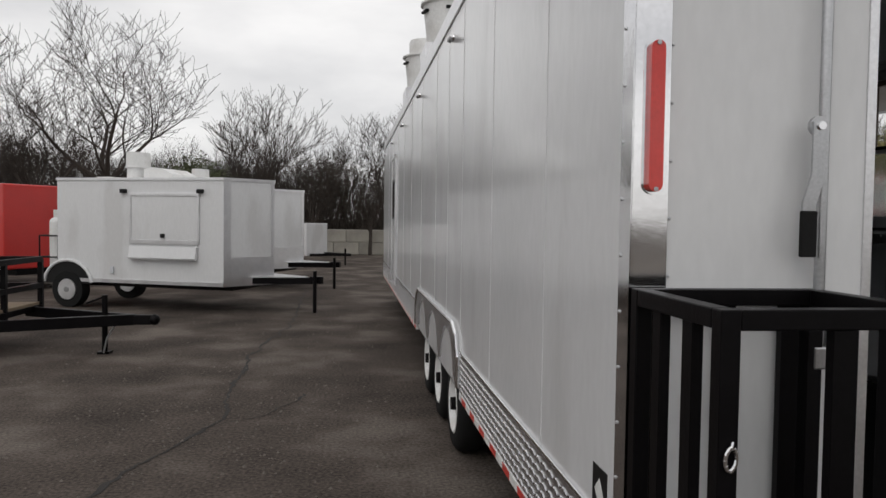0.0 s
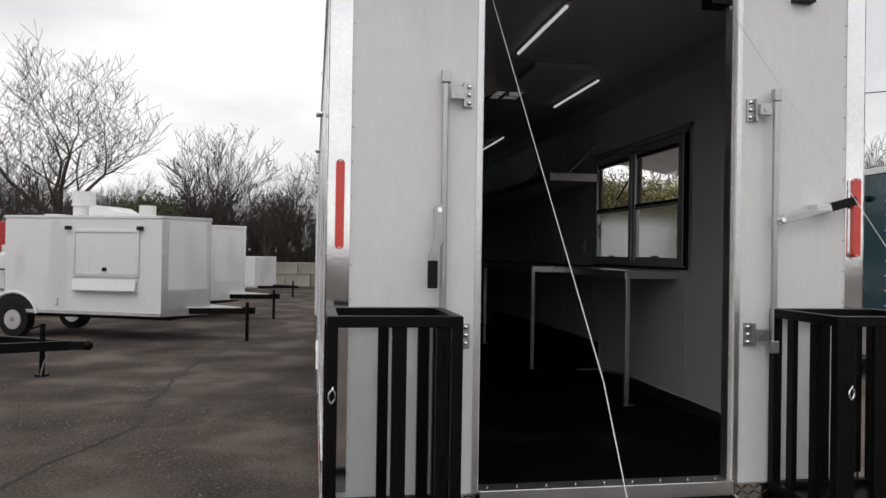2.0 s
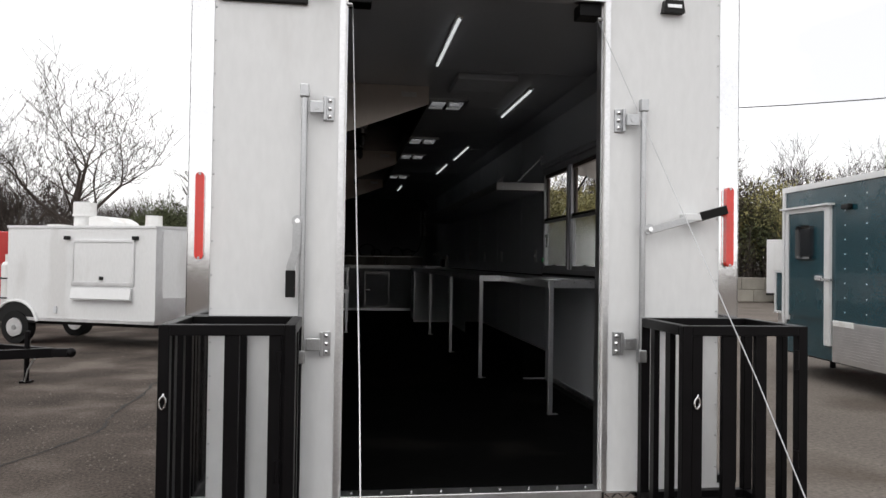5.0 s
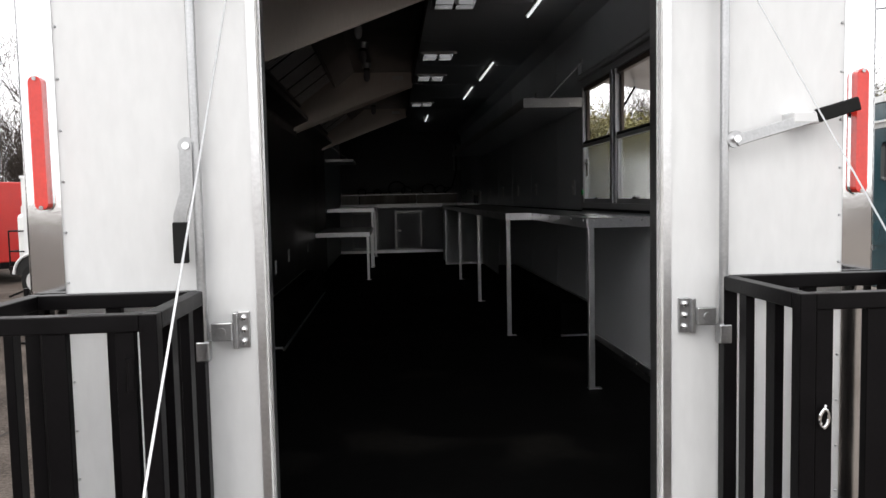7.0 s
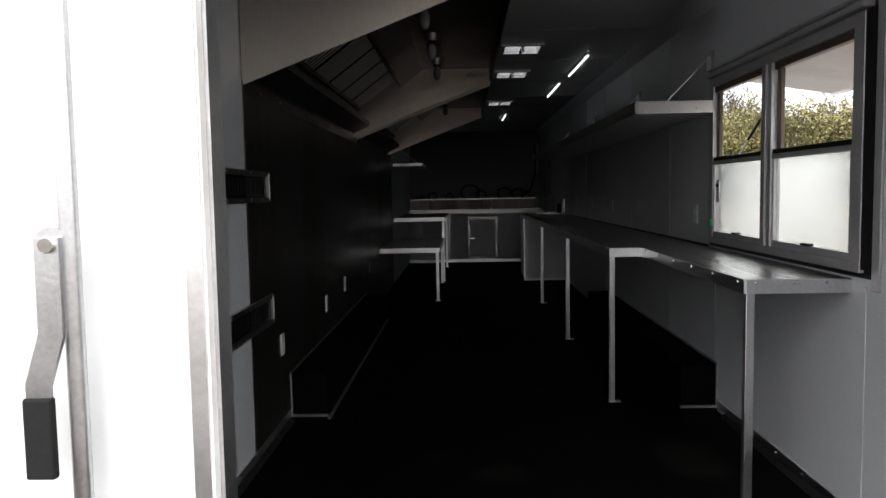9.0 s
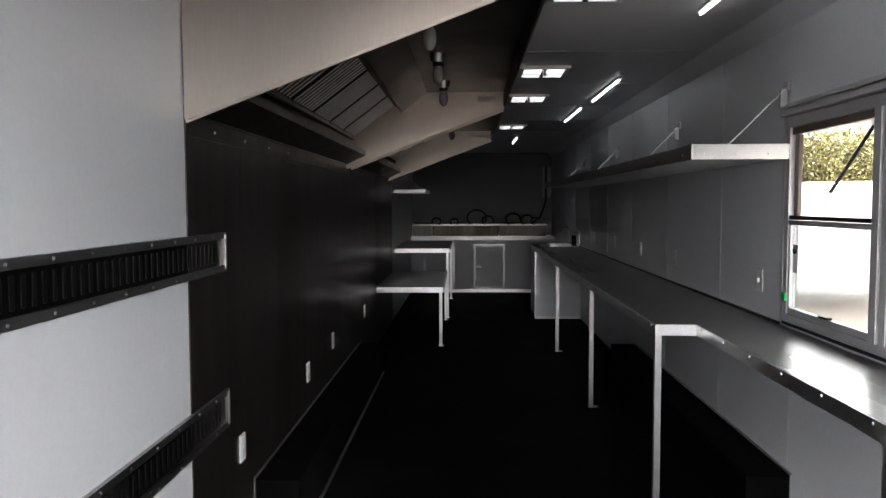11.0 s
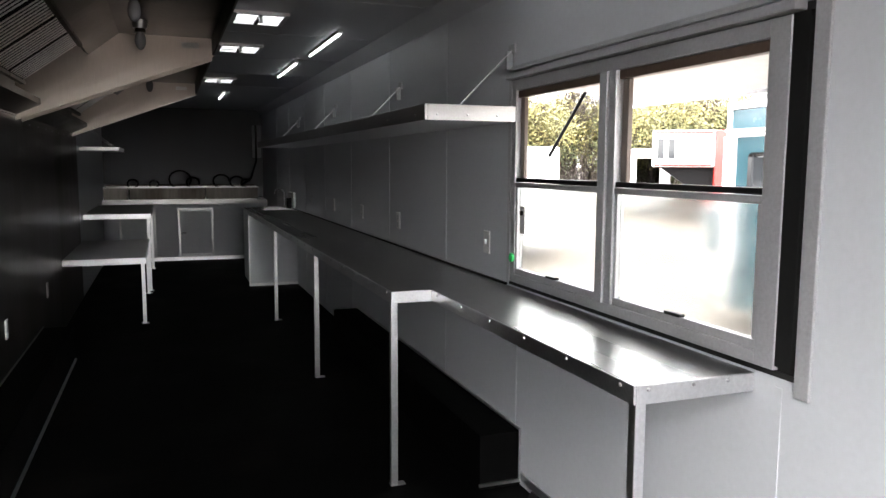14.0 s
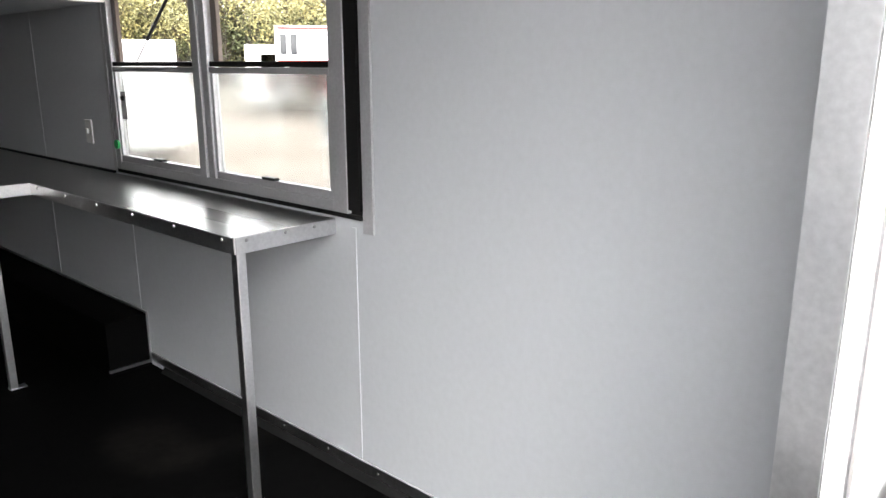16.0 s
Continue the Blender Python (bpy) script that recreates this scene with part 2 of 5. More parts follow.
def mesh_of(name, bm, mat, smooth=False):
    data = bpy.data.meshes.new(name)
    bm.to_mesh(data)
    bm.free()
    data.materials.append(mat)
    if smooth:
        data.shade_smooth()
        data.set_sharp_from_angle(angle=radians(40))
    return data


def part(name, bm, mat, parent=None, label="", smooth=False):
    """One mesh object under a thing or a part; its numbers are in its thing's own axes."""
    ob = new(name, mesh_of(name, bm, mat, smooth))
    if parent is not None:
        ob.parent = parent
    if label:
        ob["label"] = label
    return ob


def thing(name, label, category, group="", at=None):
    """An empty that stands for a thing and carries its parts."""
    ob = new(name)
    ob.empty_display_size = 0.1
    if at is not None:
        ob.matrix_basis = at
    return tagged(ob, label, category, group)


def solid(name, bm, mat, label, category, group="", smooth=False, at=None):
    """A thing that is one mesh."""
    ob = tagged(part(name, bm, mat, smooth=smooth), label, category, group)
    if at is not None:
        ob.matrix_basis = at
    return ob


def structure(name, bm, mat, label="", category="", smooth=False, parent=None):
    return tagged(part(name, bm, mat, parent, smooth=smooth), label, category, "", "structure")


B = bmesh.new

# ---- the place: sizes ----
XI, XO = 1.268, 1.296          # inside and outside of the side walls
FLOOR, CEIL, ROOF = 0.68, 3.165, 3.22
END = 13.4                    # inside of the end wall
OPEN_X, OPEN_TOP = 0.622, 3.045
WIN = (1.62, 3.43, 1.665, 2.675)  # serving window: y0, y1, z0, z1

VENT_Y = (2.85, 4.85, 6.15, 8.55)
VENTS = [(0.12, 0.40, y + 0.03, y + 0.35) for y in VENT_Y]

# ---- structure ----
gb = B()
bmesh.ops.create_grid(gb, x_segments=90, y_segments=90, size=1.0)
for v in gb.verts:
    v.co.x, v.co.y = math.copysign(abs(v.co.x) ** 3, v.co.x) * 900, math.copysign(abs(v.co.y) ** 3, v.co.y) * 900
structure("ground", gb, ASPHALT, "worn brown-grey asphalt lot with grit and cracks", "ground")
pb = B()
edge_pts = [(2.1 + 0.5 * noise.noise(Vector((0.0, y * 0.4, 7.0))), y) for y in np.arange(-30, 30, 0.5).tolist()]
prism(pb, edge_pts + [(60, 30), (60, -30)], "z", 0.001, 0.005)
structure("pavement", pb, PALE_LOT, "pale compacted gravel beside the trailer", "pavement")

west = structure("wall_west", slab_with_holes(B(), "x", -XO, -XI - 0.012, (0.0, END + 0.08), (0.58, ROOF - 0.03), []), WHITE, "white aluminium outer wall of the trailer", "wall")
structure("lining_west", slab_with_holes(B(), "x", -XI - 0.011, -XI, (0.06, END), (FLOOR, CEIL), []), GREY_WALL, "smooth grey wall lining with joints", "wall lining")
east = structure("wall_east", slab_with_holes(B(), "x", XI + 0.012, XO, (0.0, END + 0.08), (0.58, ROOF - 0.03), [WIN]), WHITE, "white aluminium outer wall with a serving window", "wall")
structure("lining_east", slab_with_holes(B(), "x", XI, XI + 0.011, (0.06, END), (FLOOR, CEIL), [WIN]), GREY_WALL, "smooth grey wall lining with joints", "wall lining")
south = structure("wall_south", slab_with_holes(B(), "y", 0.0, 0.055, (-XO + 0.002, XO - 0.002), (0.69, ROOF - 0.04), [(-OPEN_X, OPEN_X, 0.5, OPEN_TOP)]), WHITE, "white rear wall of the trailer with a wide doorway", "wall")
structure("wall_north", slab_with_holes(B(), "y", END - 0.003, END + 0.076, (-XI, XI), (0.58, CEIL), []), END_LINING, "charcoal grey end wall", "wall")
structure("floor", box(B(), -XI, XI, 0.03, END, 0.6, FLOOR), FLOOR_BLACK, "black rubber floor, scuffed near the doorway", "floor")
structure("ceiling", slab_with_holes(B(), "z", CEIL, ROOF - 0.01, (-XI - 0.011, XI + 0.011), (0.06, END + 0.078), VENTS), CEIL_GREY, "grey panelled ceiling", "ceiling")
structure("roof", slab_with_holes(B(), "z", ROOF, ROOF + 0.02, (-XO, XO), (0.0, END + 0.08), VENTS), WHITE, "white metal roof", "roof")
structure("underframe", box(B(), -1.1, 1.1, 0.1, END, 0.42, 0.6), BLACK_STEEL, "black steel chassis under the floor", "chassis")

# outer sheet joints: thin lapped strips
for y in (0.86, 1.9, 2.9, 3.6, 4.36, 5.6, 6.8, 8.0, 9.2, 10.4, 11.6):
    part("sheet_joint", box(B(), -XO - 0.0022, -XO, y - 0.012, y + 0.012, 0.84, 3.1), WHITE, west)
for y in (1.7, 3.36, 4.35, 5.57, 6.8, 8.0, 9.2, 10.4, 11.6):
    bm = B()
    if 1.62 < y < 3.43:
        box(bm, XI - 0.003, XI, y - 0.012, y + 0.012, FLOOR, 1.63)
    else:
        box(bm, XI - 0.003, XI, y - 0.012, y + 0.012, FLOOR, 3.1)
    structure("lining_joint", bm, GREY_WALL, "slim joint strip of the wall lining", "trim")
for y in (1.03,):
    structure("lining_joint", box(B(), -XI, -XI + 0.003, y - 0.012, y + 0.012, FLOOR, 3.1), GREY_WALL, "slim joint strip of the wall lining", "trim")
for y in (1.9, 3.15, 4.4, 5.65, 6.9, 8.15, 9.4):
    structure("ceiling_joint", box(B(), 0.06, XI, y - 0.012, y + 0.012, CEIL - 0.003, CEIL), CEIL_GREY, "slim joint strip of the ceiling", "trim")
# cove along the ceiling edge
for s in (1,):
    structure("trim", prism(B(), [(XI * s, CEIL - 0.09), (XI * s, CEIL - 0.001), ((XI - 0.09) * s, CEIL - 0.001), ((XI - 0.012) * s, CEIL - 0.08)], "y", 0.06, END), CEIL_GREY, "narrow cove strip under the ceiling", "trim")
# kick strips along both walls
for s in (-1, 1):
    kb = B()
    prism(kb, [(s * XI, FLOOR), (s * XI, FLOOR + 0.03), (s * (XI - 0.004), FLOOR + 0.03), (s * (XI - 0.03), FLOOR + 0.002), (s * (XI - 0.03), FLOOR)], "y", 0.08, 3.15)
    structure("baseboard", kb, BLACK_RUBBER, "black rubber coving along the wall foot", "baseboard")
    structure("trim", box(B(), s * (XI - 0.008), s * XI, 0.08, 3.17 if s < 0 else 3.28, FLOOR + 0.028, FLOOR + 0.07), ALU, "aluminium strip above the black coving", "trim")
    rb = B()
    for i in range(10):
        bmesh.ops.create_icosphere(rb, subdivisions=1, radius=0.006, matrix=Matrix.Translation((s * (XI - 0.01), 0.2 + i * 0.28, FLOOR + 0.05)))
    tagged(structure("screw_row", rb, ZINC, "small screw heads along the aluminium strip", "screws"), kind="stuff")

# corner posts, jambs and sill of the doorway
for s in (-1, 1):
    cb = B()
    box(cb, s * 1.2, s * (XO + 0.004), -0.006, 0.0, 0.72, 3.13)
    box(cb, s * (XO), s * (XO + 0.005), -0.006, 0.07, 0.72, 3.13)
    structure("corner_trim", cb, CHROME, "polished metal corner trim, rivetted", "trim")
    rv = B()
    for i in range(16):
        bmesh.ops.create_icosphere(rv, subdivisions=1, radius=0.005, matrix=Matrix.Translation((s * 1.193, -0.001, 0.8 + i * 0.15)))
        bmesh.ops.create_icosphere(rv, subdivisions=1, radius=0.006, matrix=Matrix.Translation((s * (XO + 0.005), 0.055, 0.85 + i * 0.15)))
    tagged(structure("rivet_row", rv, ZINC, "small rivet heads along the corner trim", "rivets"), kind="stuff")
    structure("jamb_channel", box(B(), s * (OPEN_X - 0.014), s * (OPEN_X + 0.028), 0.026, 0.086, 0.69, OPEN_TOP), ALU, "aluminium channel inside the doorway's edge", "trim")
    jb = B()
    box(jb, s * (OPEN_X - 0.004), s * (OPEN_X + 0.022), -0.005, 0.0, 0.69, OPEN_TOP)
    structure("jamb_lining", box(B(), s * (OPEN_X - 0.008), s * OPEN_X, 0.0, 0.024, 0.69, OPEN_TOP - 0.012), WHITE_ROUGH, "white lining of the doorway's side", "trim")
    structure("door_jamb", jb, ALU, "aluminium edging of the doorway", "trim")
    # strip of wall between the jamb and the inside lining
    structure("rear_lining", box(B(), s * (OPEN_X + 0.03), s * (XI - 0.002), 0.057, 0.078, FLOOR + 0.002, CEIL - 0.002), GREY_WALL, "grey lining on the inside of the rear wall", "wall lining")
    db = B()
    box(db, s * 0.63, s * 0.8, -0.01, 0.05, 0.54, 0.688)
    structure("diamond_plate_corner", db, CHROME, "bright tread plate at the doorway's foot", "trim")
    dots = B()
    for i in range(5):
        for k in range(5):
            p = Vector((s * (0.645 + i * 0.034), -0.011, 0.555 + k * 0.03))
            d = Vector((0.012, 0, 0.009 if (i + k) % 2 else -0.009))
            beam(dots, p - d, p + d, 0.006, 0.004)
    tagged(structure("tread_bars", dots, BLACK_STEEL, "raised tread bars of the plate", "tread"), kind="stuff")
structure("door_head", box(B(), -OPEN_X, OPEN_X, -0.004, 0.062, OPEN_TOP - 0.012, OPEN_TOP), ALU, "aluminium edging above the doorway", "trim")
sb = B()
box(sb, -OPEN_X + 0.01, OPEN_X - 0.01, -0.03, 0.1, FLOOR + 0.001, FLOOR + 0.018, 0.004)
box(sb, -OPEN_X + 0.01, OPEN_X - 0.01, -0.035, -0.012, FLOOR - 0.06, FLOOR + 0.03, 0.004)
structure("threshold", sb, ALU, "aluminium threshold plate with screws", "threshold")
ts = B()
for i in range(9):
    bmesh.ops.create_icosphere(ts, subdivisions=1, radius=0.007, matrix=Matrix.Translation((-0.56 + i * 0.14, 0.05, FLOOR + 0.02)))
tagged(structure("threshold_screws", ts, ZINC, "round screw heads on the threshold", "screws"), kind="stuff")
structure("rear_beam", box(B(), -1.26, 1.26, 0.0, 0.05, 0.5, 0.69), BLACK_STEEL, "black steel beam under the rear wall", "beam")

# roof-edge cap over the rear wall
cap = structure("roof_cap", box(B(), -1.315, 1.315, -0.03, 0.03, 3.14, 3.24, 0.006), WHITE, "white metal cap along the rear roof edge", "trim")
structure("roof_rail", box(B(), -XO - 0.012, -XO + 0.02, 0.03, END + 0.08, 3.1, 3.225, 0.004), ALU, "aluminium rail along the roof edge", "trim")
structure("roof_rail", box(B(), XO - 0.02, XO + 0.012, 0.03, END + 0.08, 3.1, 3.225, 0.004), ALU, "aluminium rail along the roof edge", "trim")


# ---- rear fittings ----
def capsule(bm, x, y0, y1, z0, z1, r):
    """A slab with round ends, upright."""
    pts = [(x + r * math.cos(a), z1 - r + r * math.sin(a)) for a in np.linspace(0, math.pi, 9)]
    pts += [(x - r * math.cos(a), z0 + r - r * math.sin(a)) for a in np.linspace(0, math.pi, 9)]
    return prism(bm, [(float(p), float(q)) for p, q in pts], "y", y0, y1)


for s in (-1, 1):
    lamp = thing("tail_lamp", "long upright red tail lamp on the corner trim", "tail lamp", "tail lamps")
    part("base", capsule(B(), s * 1.245, -0.014, -0.006, 1.762, 2.162, 0.026), CHROME, lamp)
    part("lens", capsule(B(), s * 1.245, -0.032, -0.014, 1.768, 2.154, 0.019), RED_LENS, lamp, "glossy red lens")
    for z in (1.775, 2.147):
        bm = B()
        rod(bm, (s * 1.245, -0.036, z), (s * 1.245, -0.03, z), 0.006, None, 8)
        part("screw", bm, ZINC, lamp)


def lock_bar(s, handle_down):
    """A cam lock: a tall bar in two brackets, with a handle."""
    t = thing("lock_bar", "zinc-plated cam lock bar with bolted brackets" + (" and a folded handle" if handle_down else " and a handle strapped aside"), "door lock", "cam lock bars")
    x = s * 0.795
    part("bar", rod(B(), (x, -0.045, 1.31), (x, -0.045, 2.56), 0.014, None, 14), ZINC, t, smooth=True)
    for z in (1.395, 2.46):
        br = B()
        box(br, s * 0.665, s * 0.71, -0.012, 0.0, z - 0.055, z + 0.055, 0.003)
        box(br, s * 0.698, s * 0.712, -0.034, -0.01, z - 0.055, z + 0.055, 0.003)
        box(br, s * 0.71, s * 0.772, -0.05, -0.036, z - 0.028, z + 0.028, 0.004)
        plate = part("bracket", br, ZINC, t)
        for k in (-0.036, 0, 0.036):
            bm = B()
            bmesh.ops.create_uvsphere(bm, u_segments=10, v_segments=6, radius=0.011, matrix=Matrix.Translation((s * 0.683, -0.014, z + k)))
            part("bolt", bm, CHROME, plate, smooth=True)
        bm = B()
        rod(bm, (s * 0.742, -0.054, z), (s * 0.742, -0.034, z), 0.013, None, 12)
        part("bolt", bm, ZINC, plate)
    for z in (1.34, 2.53):
        part("cam", box(B(), x - 0.02, x + 0.02, -0.065, -0.028, z - 0.03, z + 0.03, 0.005), ZINC, t)
    hb, gb2, hub = B(), B(), B()
    if handle_down:
        prism(hb, [(x - 0.042, 1.955), (x - 0.006, 1.955), (x - 0.007, 1.812), (x - 0.03, 1.74), (x - 0.031, 1.69), (x - 0.066, 1.69), (x - 0.066, 1.746), (x - 0.043, 1.818)], "y", -0.066, -0.058)
        box(gb2, x - 0.07, x - 0.027, -0.072, -0.056, 1.605, 1.725, 0.004)
        c = Vector((x - 0.022, 0, 1.945))
    else:
        a, b = Vector((x + 0.03, -0.06, 1.935)), Vector((x + 0.28, -0.065, 2.005))
        beam(hb, a, b, 0.01, 0.034, 0.002)
        beam(gb2, b, b + (b - a).normalized() * 0.14, 0.016, 0.042, 0.004)
        c = Vector((x + 0.03, 0, 1.94))
    part("handle", hb, ZINC, t)
    part("grip", gb2, BLACK_RUBBER, t, "black rubber grip")
    rod(hub, (c.x, -0.058, c.z), (c.x, -0.046, c.z), 0.026, None, 18)
    beam(hub, (c.x, -0.05, c.z), (x, -0.05, c.z), 0.008, 0.04, 0.002)
    hub_ob = part("hub", hub, ZINC, t, smooth=True)
    part("pivot_bolt", rod(B(), (c.x, -0.072, c.z), (c.x, -0.058, c.z), 0.011, 0.009, 10), CHROME, hub_ob, smooth=True)


lock_bar(-1, True)
lock_bar(1, False)

# small strap bracket that holds the right handle
solid("handle_catch", box(B(), 1.0, 1.1, -0.07, 0.0, 1.985, 2.02, 0.005), WHITE, "white plastic clip that holds the handle", "clip")

plate = thing("plate_holder", "black plastic number plate holder without a plate", "plate holder")
part("panel", box(B(), -1.185, -0.79, -0.02, -0.002, 2.93, 3.13, 0.006), BLACK_PLASTIC, plate)
for x in (-1.09, -0.91):
    part("bolt", rod(B(), (x, -0.026, 3.1), (x, -0.018, 3.1), 0.008, None, 8), ZINC, plate)
for x, z in ((-0.735, 3.02), (0.948, 3.02)):
    lt = thing("door_light", "small black lamp housing above the doorway", "lamp", "rear door lights")
    part("housing", prism(B(), [(x - 0.055, z - 0.03), (x + 0.055, z - 0.03), (x + 0.045, z + 0.028), (x - 0.045, z + 0.028)], "y", -0.04, -0.001), BLACK_PLASTIC, lt)
    part("lens", box(B(), x - 0.036, x + 0.036, -0.045, -0.04, z - 0.012, z + 0.006, 0.002), ALU, lt, "clear small lens")
cl = thing("brake_lamp", "flat wide red brake lamp on the roof cap", "brake lamp")
part("lens", box(B(), -0.19, 0.19, -0.045, -0.03, 3.19, 3.225, 0.008), RED_LENS, cl)
for x in (-1.08, 1.08):
    mk = thing("marker_lamp", "small red marker lamp on the roof cap", "marker lamp", "red marker lamps")
    part("lens", box(B(), x - 0.035, x + 0.035, -0.05, -0.03, 3.195, 3.225, 0.009), RED_LENS, mk)


# ---- steel cages beside the doorway ----
def cage(x0, x1, y0, y1, z0, z1, front, back, side):
    t = thing("steel_cage", "black painted steel bottle cage bolted to the rear wall", "cage", "rear cages")
    w = 0.042
    for x in (x0, x1):
        for y in (y0, y1):
            sx, sy = (w if x == x0 else -w), (w if y == y0 else -w)
            part("post", box(B(), x, x + sx, y, y + sy, z0, z1, 0.003), BLACK_STEEL, t)
    for z in (z0, z1 - w):
        for y in (y0, y1 - w):
            part("rail", box(B(), x0 + w, x1 - w, y, y + w, z, z + w, 0.003), BLACK_STEEL, t)
        for x in (x0, x1 - w):
            part("rail", box(B(), x, x + w, y0 + w, y1 - w, z, z + w, 0.003), BLACK_STEEL, t)
    for x, bw in front:
        part("slat", box(B(), x - bw / 2, x + bw / 2, y0 + 0.006, y0 + 0.032, z0 + w, z1 - w, 0.002), BLACK_STEEL, t)
    for x, bw in back:
        part("slat", box(B(), x - bw / 2, x + bw / 2, y1 - 0.032, y1 - 0.006, z0 + w, z1 - w, 0.002), BLACK_STEEL, t)
    for y, bw in side:
        for x in (x0 + 0.006, x1 - 0.032):
            part("slat", box(B(), x, x + 0.026, y - bw / 2, y + bw / 2, z0 + w, z1 - w, 0.002), BLACK_STEEL, t)
    part("floor_plate", box(B(), x0 + 0.01, x1 - 0.01, y0 + 0.01, y1 - 0.01, z0 + 0.002, z0 + 0.012), BLACK_STEEL, t)
    for z in (z0 + 0.3, z1 - 0.14):
        part("hinge", rod(B(), (x1 - 0.06, y0 - 0.012, z - 0.04), (x1 - 0.06, y0 - 0.012, z + 0.04), 0.011, None, 10), BLACK_STEEL, t)
    for x in (x0 + 0.02, x1 - 0.08):
        part("mount", box(B(), x, x + 0.06, y1 - 0.06, y1 + 0.02, z0 - 0.14, z0), BLACK_STEEL, t)
    return t


cage(-1.3, -0.79, -0.49, -0.02, 0.66, 1.52, [(-1.03, 0.055), (-0.868, 0.045)], [(-1.05, 0.045), (-0.875, 0.05)], [(-0.33, 0.05), (-0.17, 0.045)])
cage(0.79, 1.35, -0.49, -0.02, 0.66, 1.52, [(0.858, 0.045), (1.0, 0.06), (1.14, 0.045)], [(1.07, 0.045)], [(-0.33, 0.05), (-0.17, 0.045)])


def carabiner(x, y, z):
    bm = B()
    pts = [(x + 0.012 * math.cos(a), y, z + 0.022 * math.sin(a) + (0.004 if math.cos(a) > 0 else 0)) for a in np.linspace(0, 2 * math.pi, 13)]
    tube(bm, pts, 0.0042, 6)
    tube(bm, [(x, y, z + 0.022), (x + 0.004, y + 0.004, z + 0.036)], 0.004, 6)
    solid("carabiner", bm, CHROME, "small bright steel snap hook on the cage door", "snap hook", "cage snap hooks", smooth=True)


carabiner(-1.278, -0.5, 1.225)
carabiner(0.85, -0.5, 1.2)

# ---- ramp and its cables ----
RAMP_Y = -2.12
ramp = thing("loading_ramp", "black rubber-faced loading ramp let down to the ground", "ramp")
slope = (FLOOR - 0.03 - 0.03) / (-0.04 - RAMP_Y)
part("deck", prism(B(), [(-0.04, FLOOR - 0.035), (RAMP_Y, 0.035), (RAMP_Y, 0.004), (-0.04, FLOOR - 0.085)], "x", -0.6, 0.6), FLOOR_BLACK, ramp)
for s in (-1, 1):
    part("edge_trim", prism(B(), [(-0.04, FLOOR - 0.028), (RAMP_Y, 0.042), (RAMP_Y, 0.002), (-0.04, FLOOR - 0.088)], "x", s * 0.6, s * 0.612), ALU, ramp, "bright aluminium edge")
part("hinge", rod(B(), (-0.6, -0.045, FLOOR - 0.05), (0.6, -0.045, FLOOR - 0.05), 0.012, None, 10), ALU, ramp)
def ramp_cable(points):
    """A steel cable through points, with an eye at either end."""
    t = thing("ramp_cable", "thin steel cable from the doorway's top to the ramp", "cable", "ramp cables")
    curve = []
    for i in range(len(points) - 1):
        curve += [Vector(points[i]).lerp(Vector(points[i + 1]), k / 5) for k in range(5)]
    curve.append(Vector(points[-1]))
    vs, fs = [], []
    for n, p in enumerate(curve):
        for k in range(6):
            vs.append(p + Vector((0.0022 * math.cos(k * math.pi / 3), 0.0022 * math.sin(k * math.pi / 3) * 0.8, 0.0015 * math.sin(k * math.pi / 3))))
            if n:
                fs.append((n * 6 + k, n * 6 + (k + 1) % 6, n * 6 - 6 + (k + 1) % 6, n * 6 - 6 + k))
    data = bpy.data.meshes.new("wire")
    data.from_pydata(vs, [], fs)
    data.materials.append(ZINC)
    data.shade_smooth()
    new("wire", data).parent = t
    part("eye", rod(B(), curve[0], curve[0] + Vector((math.copysign(0.03, curve[0].x), 0, 0)), 0.01, None, 8), ZINC, t)
    part("eye", rod(B(), curve[-1], curve[-1] + Vector((-math.copysign(0.1, curve[-1].x), 0, -0.02)), 0.008, None, 8), ZINC, t)


ramp_cable([(-0.588, 0.03, 2.955), (-0.56, -1.3, 1.41), (-0.546, -2.08, 0.09)])
ramp_cable([(0.588, 0.03, 2.955), (0.7, -1.2, 1.41), (0.74, -1.85, 0.56), (0.62, -2.1, 0.08)])
for s in (-1, 1):
    part("spring_bracket", box(B(), s * 0.5, s * 0.608, 0.03, 0.13, OPEN_TOP - 0.075, OPEN_TOP - 0.012, 0.004), BLACK_STEEL, south)


